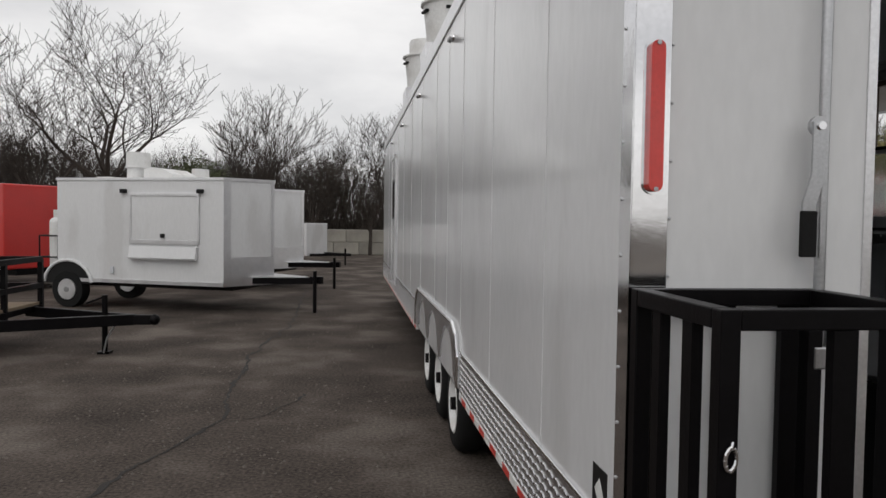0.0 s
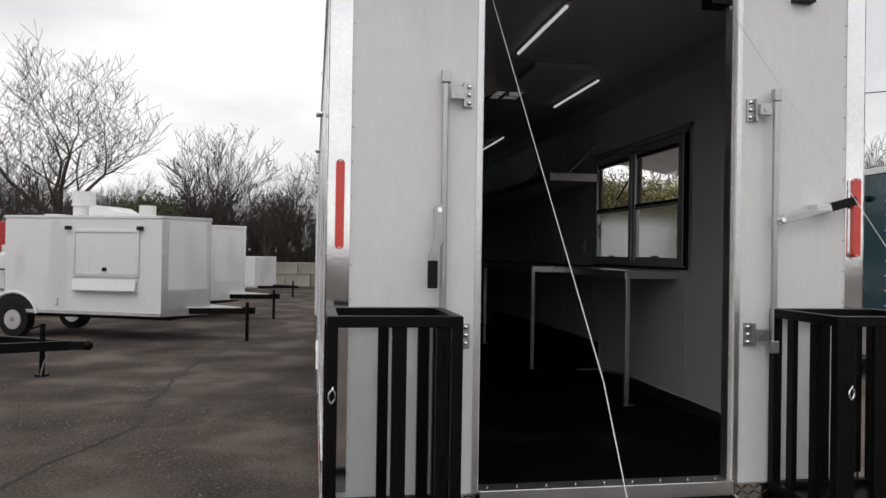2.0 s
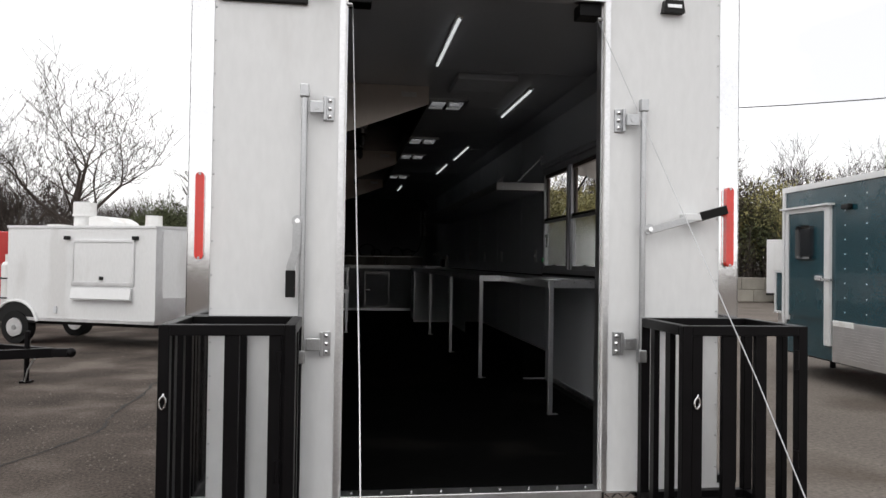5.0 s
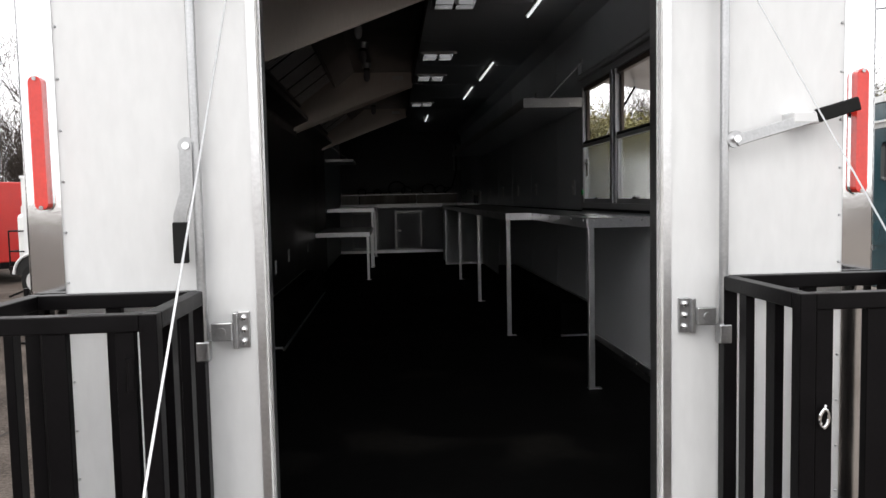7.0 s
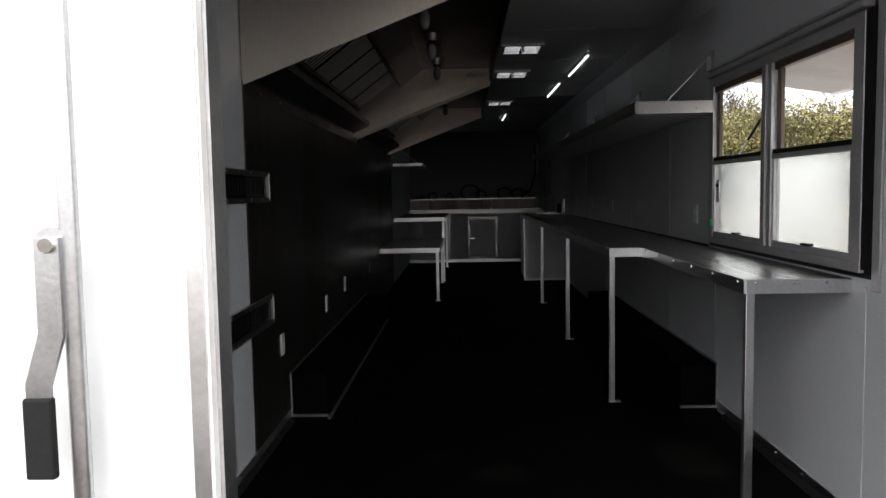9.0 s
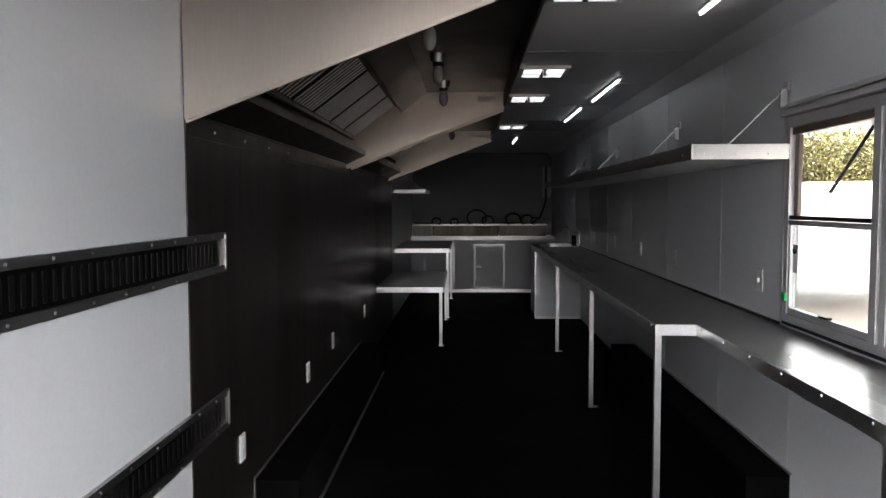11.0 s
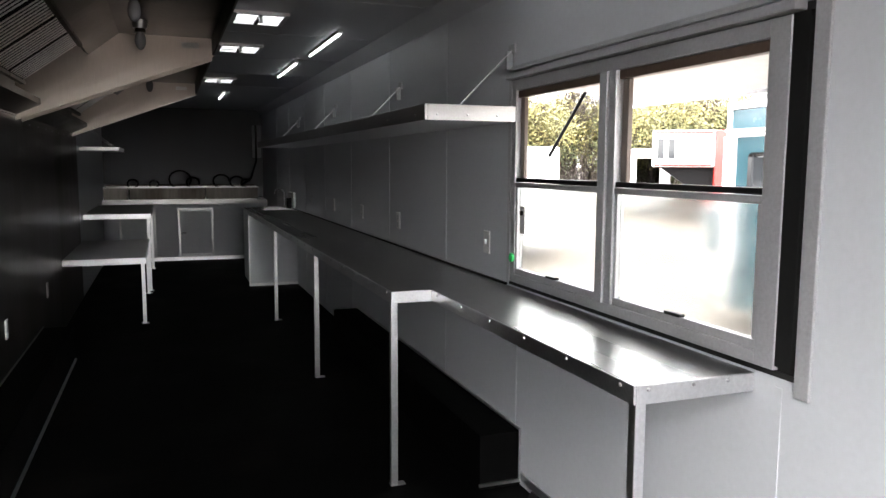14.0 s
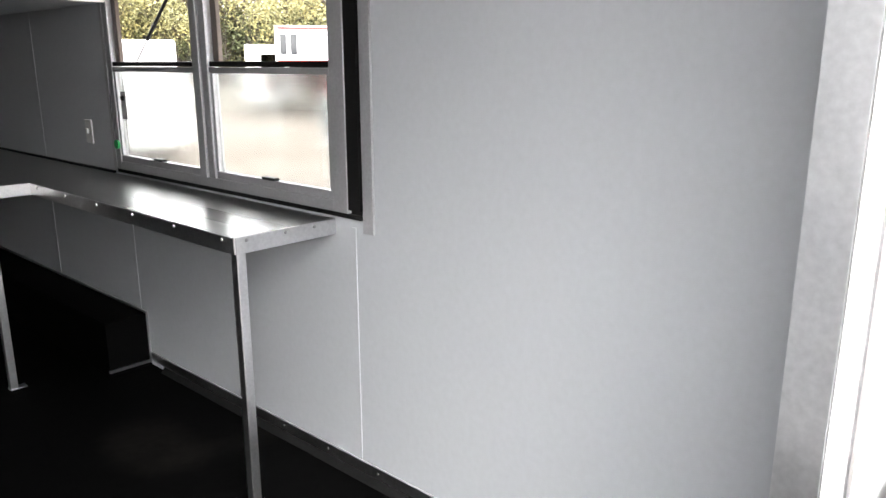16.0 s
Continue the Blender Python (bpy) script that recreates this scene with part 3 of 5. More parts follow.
# ---- wheels and lower side ----
def wheel(name, at, tyre_r=0.345, width=0.2, rim_r=0.215, group="trailer wheels", dark=False):
    """A wheel whose axle runs along its own x, face towards -x."""
    t = thing(name, "black tyre on a white steel wheel with a dark hub" if not dark else "black tyre on a grey steel wheel", "wheel", group, at)
    prof = [(0.0, rim_r), (0.0, tyre_r - 0.045), (0.03, tyre_r - 0.008), (0.06, tyre_r), (width - 0.06, tyre_r), (width - 0.03, tyre_r - 0.008), (width, tyre_r - 0.045), (width, rim_r)]
    def turned(prof, seg=36):
        bm = B()
        rings = [[bm.verts.new((px, r * math.cos(2 * math.pi * i / seg), r * math.sin(2 * math.pi * i / seg))) for i in range(seg)] for px, r in prof]
        for ra, rb in zip(rings, rings[1:]):
            for i in range(seg):
                bm.faces.new((ra[i], ra[(i + 1) % seg], rb[(i + 1) % seg], rb[i]))
        bmesh.ops.recalc_face_normals(bm, faces=bm.faces[:])
        return bm
    part("tyre", turned(prof), BLACK_RUBBER, t, smooth=True)
    part("rim", turned([(width * 0.9, rim_r), (0.004, rim_r + 0.002), (-0.004, rim_r - 0.012), (0.012, rim_r - 0.03), (0.05, rim_r - 0.05), (0.035, 0.1), (0.02, 0.07), (0.02, 0.001)]), WHITE_ROUGH if not dark else ZINC, t, smooth=True)
    part("hub", rod(B(), (-0.015, 0, 0), (0.03, 0, 0), 0.045, 0.05, 16), BLACK_STEEL, t)
    return t


for y in (3.5, 4.4, 5.3):
    wheel("wheel", pose(-1.25, y, 0.345))
    wheel("wheel", pose(1.25, y, 0.345, 0, 0, 180))

# fender: a scalloped plate over the three wheels with a raised rim
def fender(s):
    t = thing("fender", "polished metal fender over three wheels", "fender", "trailer fenders")
    y0, y1, z0, z1 = 2.9, 5.9, 0.6, 0.99
    outer = [(y0, z0), (y0, z0 + 0.2), (y0 + 0.1, z0 + 0.33), (y0 + 0.26, z1), (y1 - 0.26, z1), (y1 - 0.1, z0 + 0.33), (y1, z0 + 0.2), (y1, z0)]
    inner = [(y1 - 0.07, z0)]
    for c in (5.3, 4.4, 3.5):
        inner += [(c + 0.4 * math.cos(a), 0.52 + 0.4 * math.sin(a)) for a in np.linspace(0.25, math.pi - 0.25, 9)]
    inner += [(y0 + 0.07, z0)]
    part("plate", prism(B(), [(float(a), float(b)) for a, b in outer + inner], "x", s * XO, s * (XO + 0.012)), ALU, t)
    tb2 = B()
    tube(tb2, [(s * (XO + 0.014), a, b) for a, b in outer], 0.016, 8)
    part("rim", tb2, CHROME, t, smooth=True)
    part("well", box(B(), s * 1.0, s * (XO - 0.003), y0 + 0.05, y1 - 0.05, 0.57, 0.6), BLACK_STEEL, t)


fender(-1)
fender(1)

# tread-plate skirt, reflective tape
def skirt(s, y0, y1):
    t = thing("skirt", "bright tread-plate skirt with ribbed pattern and a tape below", "skirt", "trailer skirts")
    part("plate", box(B(), s * XO, s * (XO + 0.004), y0, y1, 0.58, 0.83), ALU, t)
    bars = B()
    step = 0.042
    for i in range(int((y1 - y0) / step)):
        for k in range(6):
            c = Vector((s * (XO + 0.005), y0 + 0.02 + i * step + (0.02 if k % 2 else 0), 0.6 + k * 0.038))
            d = Vector((0, 0.014, 0.006 if (i + k) % 2 else -0.006))
            beam(bars, c - d, c + d, 0.007, 0.006)
    tagged(part("tread", bars, CHROME, t, "raised tread bars"), kind="stuff")
    part("lip", box(B(), s * XO, s * (XO + 0.012), y0, y1, 0.83, 0.845, 0.003), CHROME, t)
    rail = part("bottom_rail", box(B(), s * (XO - 0.03), s * (XO + 0.007), y0, y1, 0.53, 0.578, 0.004), WHITE_ROUGH, t)
    y, red = y0 + 0.05, True
    while y < y1 - 0.2:
        part("tape", box(B(), s * (XO + 0.008), s * (XO + 0.0095), y, y + 0.15, 0.537, 0.571), RED_TAPE if red else WHITE_TAPE, rail, "red reflective tape" if red else "white reflective tape")
        y, red = y + 0.155, not red


skirt(-1, 0.05, 2.87)
skirt(-1, 5.93, 13.4)
skirt(1, 0.05, 2.87)

# side door far along, seen at a grazing angle
sd = tagged(structure("door_1", box(B(), -XO - 0.02, -XO, 9.5, 10.3, 0.72, 2.62, 0.006), WHITE, "closed white side door of the trailer", "door"))
fr = B()
for y in (9.46, 10.3):
    box(fr, -XO - 0.03, -XO, y, y + 0.04, 0.68, 2.68)
box(fr, -XO - 0.03, -XO, 9.46, 10.34, 2.63, 2.68)
part("door_frame", fr, ALU, sd)
part("window_pane", box(B(), -XO - 0.026, -XO - 0.018, 9.68, 10.12, 1.7, 2.3, 0.01), DARK_GLASS, sd, "dark glass pane")

for y in (3.3, 5.7, 8.1, 10.4, 12.7):
    m = thing("side_marker_lamp", "small chrome-shaded marker lamp under the roof edge", "marker lamp", "side marker lamps")
    bm = B()
    bmesh.ops.create_uvsphere(bm, u_segments=12, v_segments=8, radius=0.045, matrix=Matrix.Translation((-XO - 0.012, y, 2.95)) @ Matrix.Diagonal((0.8, 1.0, 0.6, 1)))
    part("shade", bm, CHROME, m, smooth=True)
    bm = B()
    for d in (-0.022, 0.022):
        bmesh.ops.create_uvsphere(bm, u_segments=10, v_segments=6, radius=0.018, matrix=Matrix.Translation((-XO - 0.04, y + d, 2.94)))
    part("bulb", bm, LENS_CLEAR, m, smooth=True)

dc = B()
box(dc, -XO - 0.002, -XO, 0.13, 0.25, 0.86, 0.98)
dec = solid("sticker", dc, BLACK_PLASTIC, "dark square sticker on the white side wall", "sticker")
part("patch", prism(B(), [(0.15, 0.9), (0.19, 0.95), (0.23, 0.91), (0.2, 0.88)], "x", -XO - 0.003, -XO - 0.002), WHITE_TAPE, dec)


# ---- roof fans ----
def roof_fan(y, x=-0.97):
    t = thing("roof_fan", "round light-grey exhaust fan on the trailer roof", "exhaust fan", "roof fans")
    def turned(prof, seg=28):
        bm = B()
        rings = [[bm.verts.new((x + r * math.cos(2 * math.pi * i / seg), y + r * math.sin(2 * math.pi * i / seg), z)) for i in range(seg)] for r, z in prof]
        for ra, rb in zip(rings, rings[1:]):
            for i in range(seg):
                bm.faces.new((ra[i], ra[(i + 1) % seg], rb[(i + 1) % seg], rb[i]))
        bmesh.ops.recalc_face_normals(bm, faces=bm.faces[:])
        return bm
    part("curb", box(B(), x - 0.3, x + 0.3, y - 0.3, y + 0.3, ROOF + 0.02, ROOF + 0.25), ALU, t)
    part("bowl", turned([(0.2, 3.46), (0.26, 3.5), (0.27, 3.62), (0.3, 3.9), (0.33, 3.91), (0.33, 3.93), (0.2, 3.94)]), WHITE_ROUGH, t, smooth=True)
    part("motor_cap", turned([(0.24, 3.93), (0.24, 4.13), (0.23, 4.15), (0.001, 4.16)]), WHITE_ROUGH, t, smooth=True)
    for a in (3.4, 4.6):
        bm = B()
        c = Vector((x + 0.297 * math.cos(a), y + 0.297 * math.sin(a), 3.83))
        beam(bm, c + Vector((-math.sin(a) * 0.07, math.cos(a) * 0.07, 0)), c - Vector((-math.sin(a) * 0.07, math.cos(a) * 0.07, 0)), 0.05, 0.03, 0.01)
        part("grip_hole", bm, BLACK_PLASTIC, t)


roof_fan(5.9)
roof_fan(8.45)

# ---- serving window ----
def serving_window():
    y0, y1, z0, z1 = WIN
    w = structure("window_1", slab_with_holes(B(), "x", XI - 0.004, XO + 0.02, (y0 + 0.002, y1 - 0.002), (z0 + 0.002, z1 - 0.002), [(y0 + 0.03, y1 - 0.03, z0 + 0.03, z1 - 0.03)]), BLACK_PLASTIC, "serving window with four panes, its lower panes hazy", "window")
    f0, f1, g0, g1 = 1.705, 3.4, 1.68, 2.645
    fx0, fx1 = 1.245, 1.29
    mull = 2.515, 2.615
    def bar(name, ya, yb, za, zb, x0=fx0, x1=fx1, mat=SATIN):
        return part(name, box(B(), x0, x1, ya, yb, za, zb, 0.003), mat, w)
    bar("window_frame", f0, f0 + 0.075, g0, g1)
    part("jamb", box(B(), 1.25, 1.29, y0 + 0.028, f0 + 0.002, z0 + 0.028, g1 + 0.002), BLACK_PLASTIC, w)
    bar("window_frame", f1 - 0.045, f1, g0, g1)
    bar("window_frame", f0 + 0.075, f1 - 0.045, g1 - 0.05, g1)
    bar("window_frame", f0 + 0.075, f1 - 0.045, g0, g0 + 0.04)
    bar("mullion", mull[0], mull[1] - 0.055, g0 + 0.04, g1 - 0.05, fx0 - 0.004, fx1)
    bar("mullion", mull[0] + 0.05, mull[1], g0 + 0.04, g1 - 0.05, fx0 - 0.012, fx1)
    for a, b in ((f0 + 0.075, mull[0]), (mull[1], f1 - 0.045)):
        # lower sash
        bar("sash_rail", a, b, 2.165, 2.185, fx0 + 0.005, fx1 - 0.01, BLACK_PLASTIC)
        bar("sash_rail", a, b, 2.14, 2.163, fx0, fx1 - 0.01)
        bar("sash_rail", a, b, g0 + 0.04, g0 + 0.07, fx0 + 0.005, fx1 - 0.01)
        bar("sash_stile", a, a + 0.018, g0 + 0.07, 2.14, fx0 + 0.005, fx1 - 0.01)
        bar("sash_stile", b - 0.018, b, g0 + 0.07, 2.14, fx0 + 0.005, fx1 - 0.01)
        p = part("pane", box(B(), 1.264, 1.268, a + 0.018, b - 0.018, g0 + 0.07, 2.14), FROST, w, "hazy glass pane")
        p.visible_shadow = False
        # upper opening with the raised sash's edge
        bar("top_rail", a, b, g1 - 0.085, g1 - 0.052, fx0 + 0.01, fx1, BROWN)
        bar("side_rail", b - 0.04, b, 2.185, g1 - 0.085, fx0 + 0.025, fx1, BROWN)
        bar("side_rail", a, a + 0.012, 2.185, g1 - 0.085, fx0 + 0.01, fx1)
        bar("latch", (a + b) / 2 - 0.04, (a + b) / 2 + 0.04, g0 + 0.07, g0 + 0.082, fx0 - 0.006, fx0 + 0.02, BLACK_PLASTIC)
    # outer aluminium lip and inner trim round the opening
    for ya, yb, za, zb in ((y0 - 0.03, y0 + 0.02, z0 - 0.045, z1 + 0.045), (y1 + 0.002, y1 + 0.03, z0 - 0.0, z1 + 0.045), (y0 - 0.045, y1 + 0.03, z1 + 0.002, z1 + 0.04)):
        part("window_trim", box(B(), XI - 0.012, XI - 0.002, ya, yb, za, zb, 0.002), SATIN, w)
    part("window_sill", box(B(), XI - 0.01, 1.32, y0, y1, z0 - 0.004, z0 + 0.012), BLACK_PLASTIC, w)
    rail = B()
    box(rail, 1.22, 1.266, f0 - 0.03, f1 + 0.02, g1 + 0.005, g1 + 0.03, 0.003)
    box(rail, 1.24, 1.266, f0 - 0.03, f1 + 0.02, g1 + 0.045, g1 + 0.06, 0.003)
    part("head_rail", rail, SATIN, w)
    st = B()
    rod(st, (1.236, 3.372, 1.8), (1.246, 3.372, 1.8), 0.022, None, 10)
    part("sticker", st, GREEN_TAG, w, "small bright green round sticker")
    lk = part("lock_plate", box(B(), 1.256, 1.263, 3.27, 3.32, 1.92, 2.05, 0.003), WHITE_ROUGH, w)
    part("knob", rod(B(), (1.246, 3.29, 2.02), (1.257, 3.29, 2.02), 0.012, None, 10), BLACK_PLASTIC, lk)


serving_window()

# lifted serving hatch outside the window, on gas struts
hatch = thing("serving_hatch", "white serving hatch lifted open on gas struts", "hatch")
part("panel", prism(B(), [(XO + 0.01, 2.68), (XO + 0.72, 2.565), (XO + 0.72, 2.605), (XO + 0.01, 2.72)], "y", 1.52, 3.55), WHITE, hatch)
part("lip", box(B(), XO + 0.72, XO + 0.73, 1.52, 3.55, 2.55, 2.615), ALU, hatch)
for y in (1.6, 3.49):
    st = part("strut", rod(B(), (1.31, y, 1.98), (1.5, y, 2.29), 0.005, None, 8), ZINC, hatch)
    part("strut_body", rod(B(), (1.5, y, 2.29), (1.7, y, 2.615), 0.009, None, 10), BLACK_STEEL, st)

# ---- counter along the wall ----
CT = 1.65
ct = thing("counter", "long stainless steel counter on slim steel legs", "counter")
part("top", prism(B(), [(0.862, 1.8), (XI - 0.002, 1.8), (XI - 0.002, 10.6), (0.662, 10.6), (0.662, 3.45), (0.862, 3.45)], "z", CT - 0.016, CT), STEEL, ct)
edge = B()
box(edge, 0.855, 0.868, 1.795, 3.452, CT - 0.056, CT - 0.001, 0.002)
box(edge, 0.655, 0.862, 3.445, 3.458, CT - 0.056, CT - 0.001, 0.002)
box(edge, 0.655, 0.668, 3.452, 10.6, CT - 0.056, CT - 0.001, 0.002)
box(edge, 0.862, XI - 0.002, 1.792, 1.805, CT - 0.056, CT - 0.001, 0.002)
part("edge_band", edge, ALU, ct, "lighter aluminium edge band")
sc = B()
for i in range(6):
    bmesh.ops.create_icosphere(sc, subdivisions=1, radius=0.007, matrix=Matrix.Translation((0.855, 1.86 + i * 0.3, CT - 0.014)))
for i in range(22):
    bmesh.ops.create_icosphere(sc, subdivisions=1, radius=0.007, matrix=Matrix.Translation((0.655, 3.52 + i * 0.32, CT - 0.014)))
for x in (0.9, 1.05, 1.17):
    bmesh.ops.create_icosphere(sc, subdivisions=1, radius=0.007, matrix=Matrix.Translation((x, 1.792, CT - 0.014)))
tagged(part("screws", sc, ZINC, ct), kind="stuff")
part("backsplash", box(B(), XI - 0.012, XI - 0.001, 3.47, 10.6, CT, CT + 0.012), BLACK_PLASTIC, ct, "dark seal strip along the wall")
for x, y in ((0.882, 1.815), (0.682, 3.5), (0.682, 5.47), (0.682, 7.62)):
    leg = part("leg", box(B(), x - 0.017, x + 0.017, y - 0.017, y + 0.017, FLOOR + 0.004, CT - 0.056, 0.003), ALU, ct)
    part("foot", box(B(), x - 0.02, x + 0.055, y - 0.022, y + 0.022, FLOOR, FLOOR + 0.005, 0.001), ALU, leg)
part("brace", box(B(), 0.868, XI - 0.01, 1.85, 1.88, CT - 0.056, CT - 0.018), ALU, ct)

# cabinet under the counter's far end, hand basin on it
cab = thing("end_cabinet", "grey counter cabinet with aluminium corner strips", "cabinet")
part("body", box(B(), 0.66, XI - 0.002, 9.86, 10.6, FLOOR + 0.03, CT - 0.06), GREY_WALL, cab)
part("corner_strip", box(B(), 0.647, 0.663, 9.85, 9.87, FLOOR, CT - 0.06), ALU, cab)
part("base_strip", box(B(), 0.65, XI - 0.002, 9.846, 9.858, FLOOR, FLOOR + 0.03), ALU, cab)
hs = thing("hand_basin", "small stainless hand basin with a gooseneck tap", "basin")
part("bowl", slab_with_holes(B(), "z", CT + 0.001, CT + 0.03, (0.86, 1.235), (9.95, 10.35), [(0.89, 1.15, 9.98, 10.32)]), STEEL, hs)
part("splash", box(B(), 1.235, XI - 0.002, 9.93, 10.37, CT + 0.03, CT + 0.22, 0.004), STEEL, hs)
bm = B()
tube(bm, [(1.16, 10.15, CT + 0.03), (1.16, 10.15, CT + 0.22), (1.12, 10.15, CT + 0.27), (1.05, 10.15, CT + 0.26), (1.03, 10.15, CT + 0.2)], 0.009, 8)
part("tap", bm, CHROME, hs, smooth=True)
part("soap_box", box(B(), 1.15, 1.21, 9.9, 9.98, CT + 0.02, CT + 0.16, 0.01), BLACK_PLASTIC, hs)

# ---- wall shelf with brackets ----
sh = thing("wall_shelf", "long stainless wall shelf hung on diagonal straps", "shelf")
part("top", box(B(), 0.8, XI - 0.001, 3.37, 9.9, 2.506, 2.52), STEEL, sh)
se = B()
box(se, 0.79, 0.803, 3.36, 9.9, 2.448, 2.521, 0.002)
box(se, 0.803, XI - 0.001, 3.36, 3.373, 2.448, 2.521, 0.002)
part("edge_band", se, STEEL, sh)
part("underside", box(B(), 0.803, XI - 0.001, 3.373, 9.9, 2.452, 2.458), GREY_WALL, sh)
sc = B()
for x in (0.85, 1.0, 1.15):
    bmesh.ops.create_icosphere(sc, subdivisions=1, radius=0.006, matrix=Matrix.Translation((x, 3.36, 2.475)))
for i in range(14):
    bmesh.ops.create_icosphere(sc, subdivisions=1, radius=0.006, matrix=Matrix.Translation((0.79, 3.5 + i * 0.46, 2.475)))
tagged(part("screws", sc, ZINC, sh), kind="stuff")
for y in (3.44, 5.26, 7.4, 9.5):
    st = part("strap", beam(B(), (1.0, y + 0.05, 2.52), (XI - 0.012, y, 2.79), 0.035, 0.004), ALU, sh)
    pl = B()
    box(pl, XI - 0.014, XI, y - 0.03, y + 0.03, 2.775, 2.82, 0.002)
    box(pl, XI - 0.04, XI - 0.008, y - 0.012, y + 0.012, 2.7, 2.785, 0.003)
    part("bracket", pl, ZINC, st)


# ---- ceiling lights and vents ----
for i, (y0, y1, x) in enumerate(((2.35, 3.45, 0.85), (5.36, 6.5, 0.85), (7.02, 8.15, 0.82), (10.2, 11.1, 0.42))):
    t = thing("led_light", "slim switched-on LED tube light on the ceiling", "ceiling light", "LED tube lights")
    part("housing", box(B(), x - 0.018, x + 0.018, y0 - 0.02, y1 + 0.02, CEIL - 0.014, CEIL, 0.003), WHITE_ROUGH, t)
    part("tube", box(B(), x - 0.008, x + 0.008, y0, y1, CEIL - 0.027, CEIL - 0.014, 0.004), LED, t, "glowing white tube")
t = thing("led_light", "slim switched-on LED tube light on the ceiling", "ceiling light", "LED tube lights")
part("housing", box(B(), 0.0, 0.036, 0.7, 1.75, CEIL - 0.014, CEIL, 0.003), WHITE_ROUGH, t)
part("tube", box(B(), 0.01, 0.026, 0.72, 1.73, CEIL - 0.027, CEIL - 0.014, 0.004), LED, t, "glowing white tube")

for y in VENT_Y:
    t = thing("roof_vent", "square roof vent with a clear lid and crank", "roof vent", "roof vents")
    x0, x1 = 0.09, 0.43
    y1 = y + 0.38
    fr = slab_with_holes(B(), "z", CEIL - 0.022, CEIL - 0.002, (x0, x1), (y, y1), [(x0 + 0.03, x1 - 0.03, y + 0.03, y1 - 0.03)])
    part("frame", fr, ALU, t)
    part("lid", box(B(), x0 + 0.03, x1 - 0.03, y + 0.03, y1 - 0.03, ROOF + 0.024, ROOF + 0.03), VENT_LID, t, "translucent lid").visible_shadow = False
    ar = B()
    box(ar, (x0 + x1) / 2 - 0.012, (x0 + x1) / 2 + 0.012, y + 0.03, y1 - 0.03, CEIL - 0.024, CEIL - 0.013)
    part("arm", ar, BLACK_PLASTIC, t)
    part("crank", rod(B(), ((x0 + x1) / 2, y + 0.06, CEIL - 0.06), ((x0 + x1) / 2, y + 0.06, CEIL - 0.02), 0.012, None, 8), ALU, t)

# air conditioner face on the ceiling
ac = thing("ceiling_air_conditioner", "flat grey ceiling air conditioner grille", "air conditioner")
part("face", box(B(), 0.2, 0.66, 1.95, 2.45, CEIL - 0.05, CEIL - 0.001, 0.012), CEIL_GREY, ac)
for k in range(6):
    part("slot", box(B(), 0.26, 0.6, 2.0 + k * 0.06, 2.02 + k * 0.06, CEIL - 0.052, CEIL - 0.049), GREY_WALL, ac)


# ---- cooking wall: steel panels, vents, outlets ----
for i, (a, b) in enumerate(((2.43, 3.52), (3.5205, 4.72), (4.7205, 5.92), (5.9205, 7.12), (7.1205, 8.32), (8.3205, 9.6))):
    structure("steel_wall_panel", box(B(), -XI, -XI + 0.005, a, b, FLOOR + 0.01, 2.6, 0.0005), STEEL_DARK, "stained stainless steel wall panel, shade painted into its colour", "wall panel")
for z in (1.972, 1.325):
    t = thing("wall_vent", "wide black louvred wall vent in an aluminium frame", "wall vent", "louvred wall vents")
    a, b = 1.28, 2.82
    part("frame", slab_with_holes(B(), "x", -XI + 0.001, -XI + 0.016, (a, b), (z, z + 0.158), [(a + 0.03, b - 0.025, z + 0.026, z + 0.132)]), STEEL, t)
    part("end_cap", box(B(), -XI + 0.016, -XI + 0.019, b - 0.024, b - 0.004, z + 0.01, z + 0.148, 0.001), ALU, t)
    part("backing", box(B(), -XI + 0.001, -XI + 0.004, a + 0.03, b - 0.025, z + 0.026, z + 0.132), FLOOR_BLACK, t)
    for k in range(33):
        y = a + 0.06 + k * 0.043
        part("louvre", box(B(), -XI + 0.004, -XI + 0.009, y, y + 0.018, z + 0.04, z + 0.118, 0.003), BLACK_STEEL, t)
    sc = B()
    for k in range(8):
        for zz in (z + 0.013, z + 0.145):
            bmesh.ops.create_icosphere(sc, subdivisions=1, radius=0.006, matrix=Matrix.Translation((-XI + 0.016, a + 0.08 + k * 0.185, zz)))
    tagged(part("screws", sc, ZINC, t), kind="stuff")


def outlet(x, y, z, s):
    t = thing("wall_outlet", "white double wall outlet plate", "outlet", "wall outlets")
    part("plate", box(B(), x, x + s * 0.008, y - 0.037, y + 0.037, z - 0.06, z + 0.06, 0.003), WHITE_ROUGH, t)
    for d in (-0.028, 0.028):
        part("socket", box(B(), x + s * 0.006, x + s * 0.0095, y - 0.016, y + 0.016, z + d - 0.018, z + d + 0.018, 0.002), GREY_WALL, t)


for y, z in ((3.0, 1.17), (4.36, 1.195), (5.22, 1.235), (6.9, 1.21)):
    outlet(-XI + 0.005, y, z, 1)
for y in (5.32, 6.4, 7.55, 8.8):
    outlet(XI - 0.001, y, 1.84, -1)
sw = thing("light_switch", "white light switch plate beside the window", "switch")
part("plate", box(B(), XI - 0.008, XI, 3.685, 3.76, 1.78, 1.9, 0.003), WHITE_ROUGH, sw)
part("toggle", box(B(), XI - 0.02, XI - 0.008, 3.715, 3.73, 1.83, 1.855, 0.002), WHITE_ROUGH, sw)

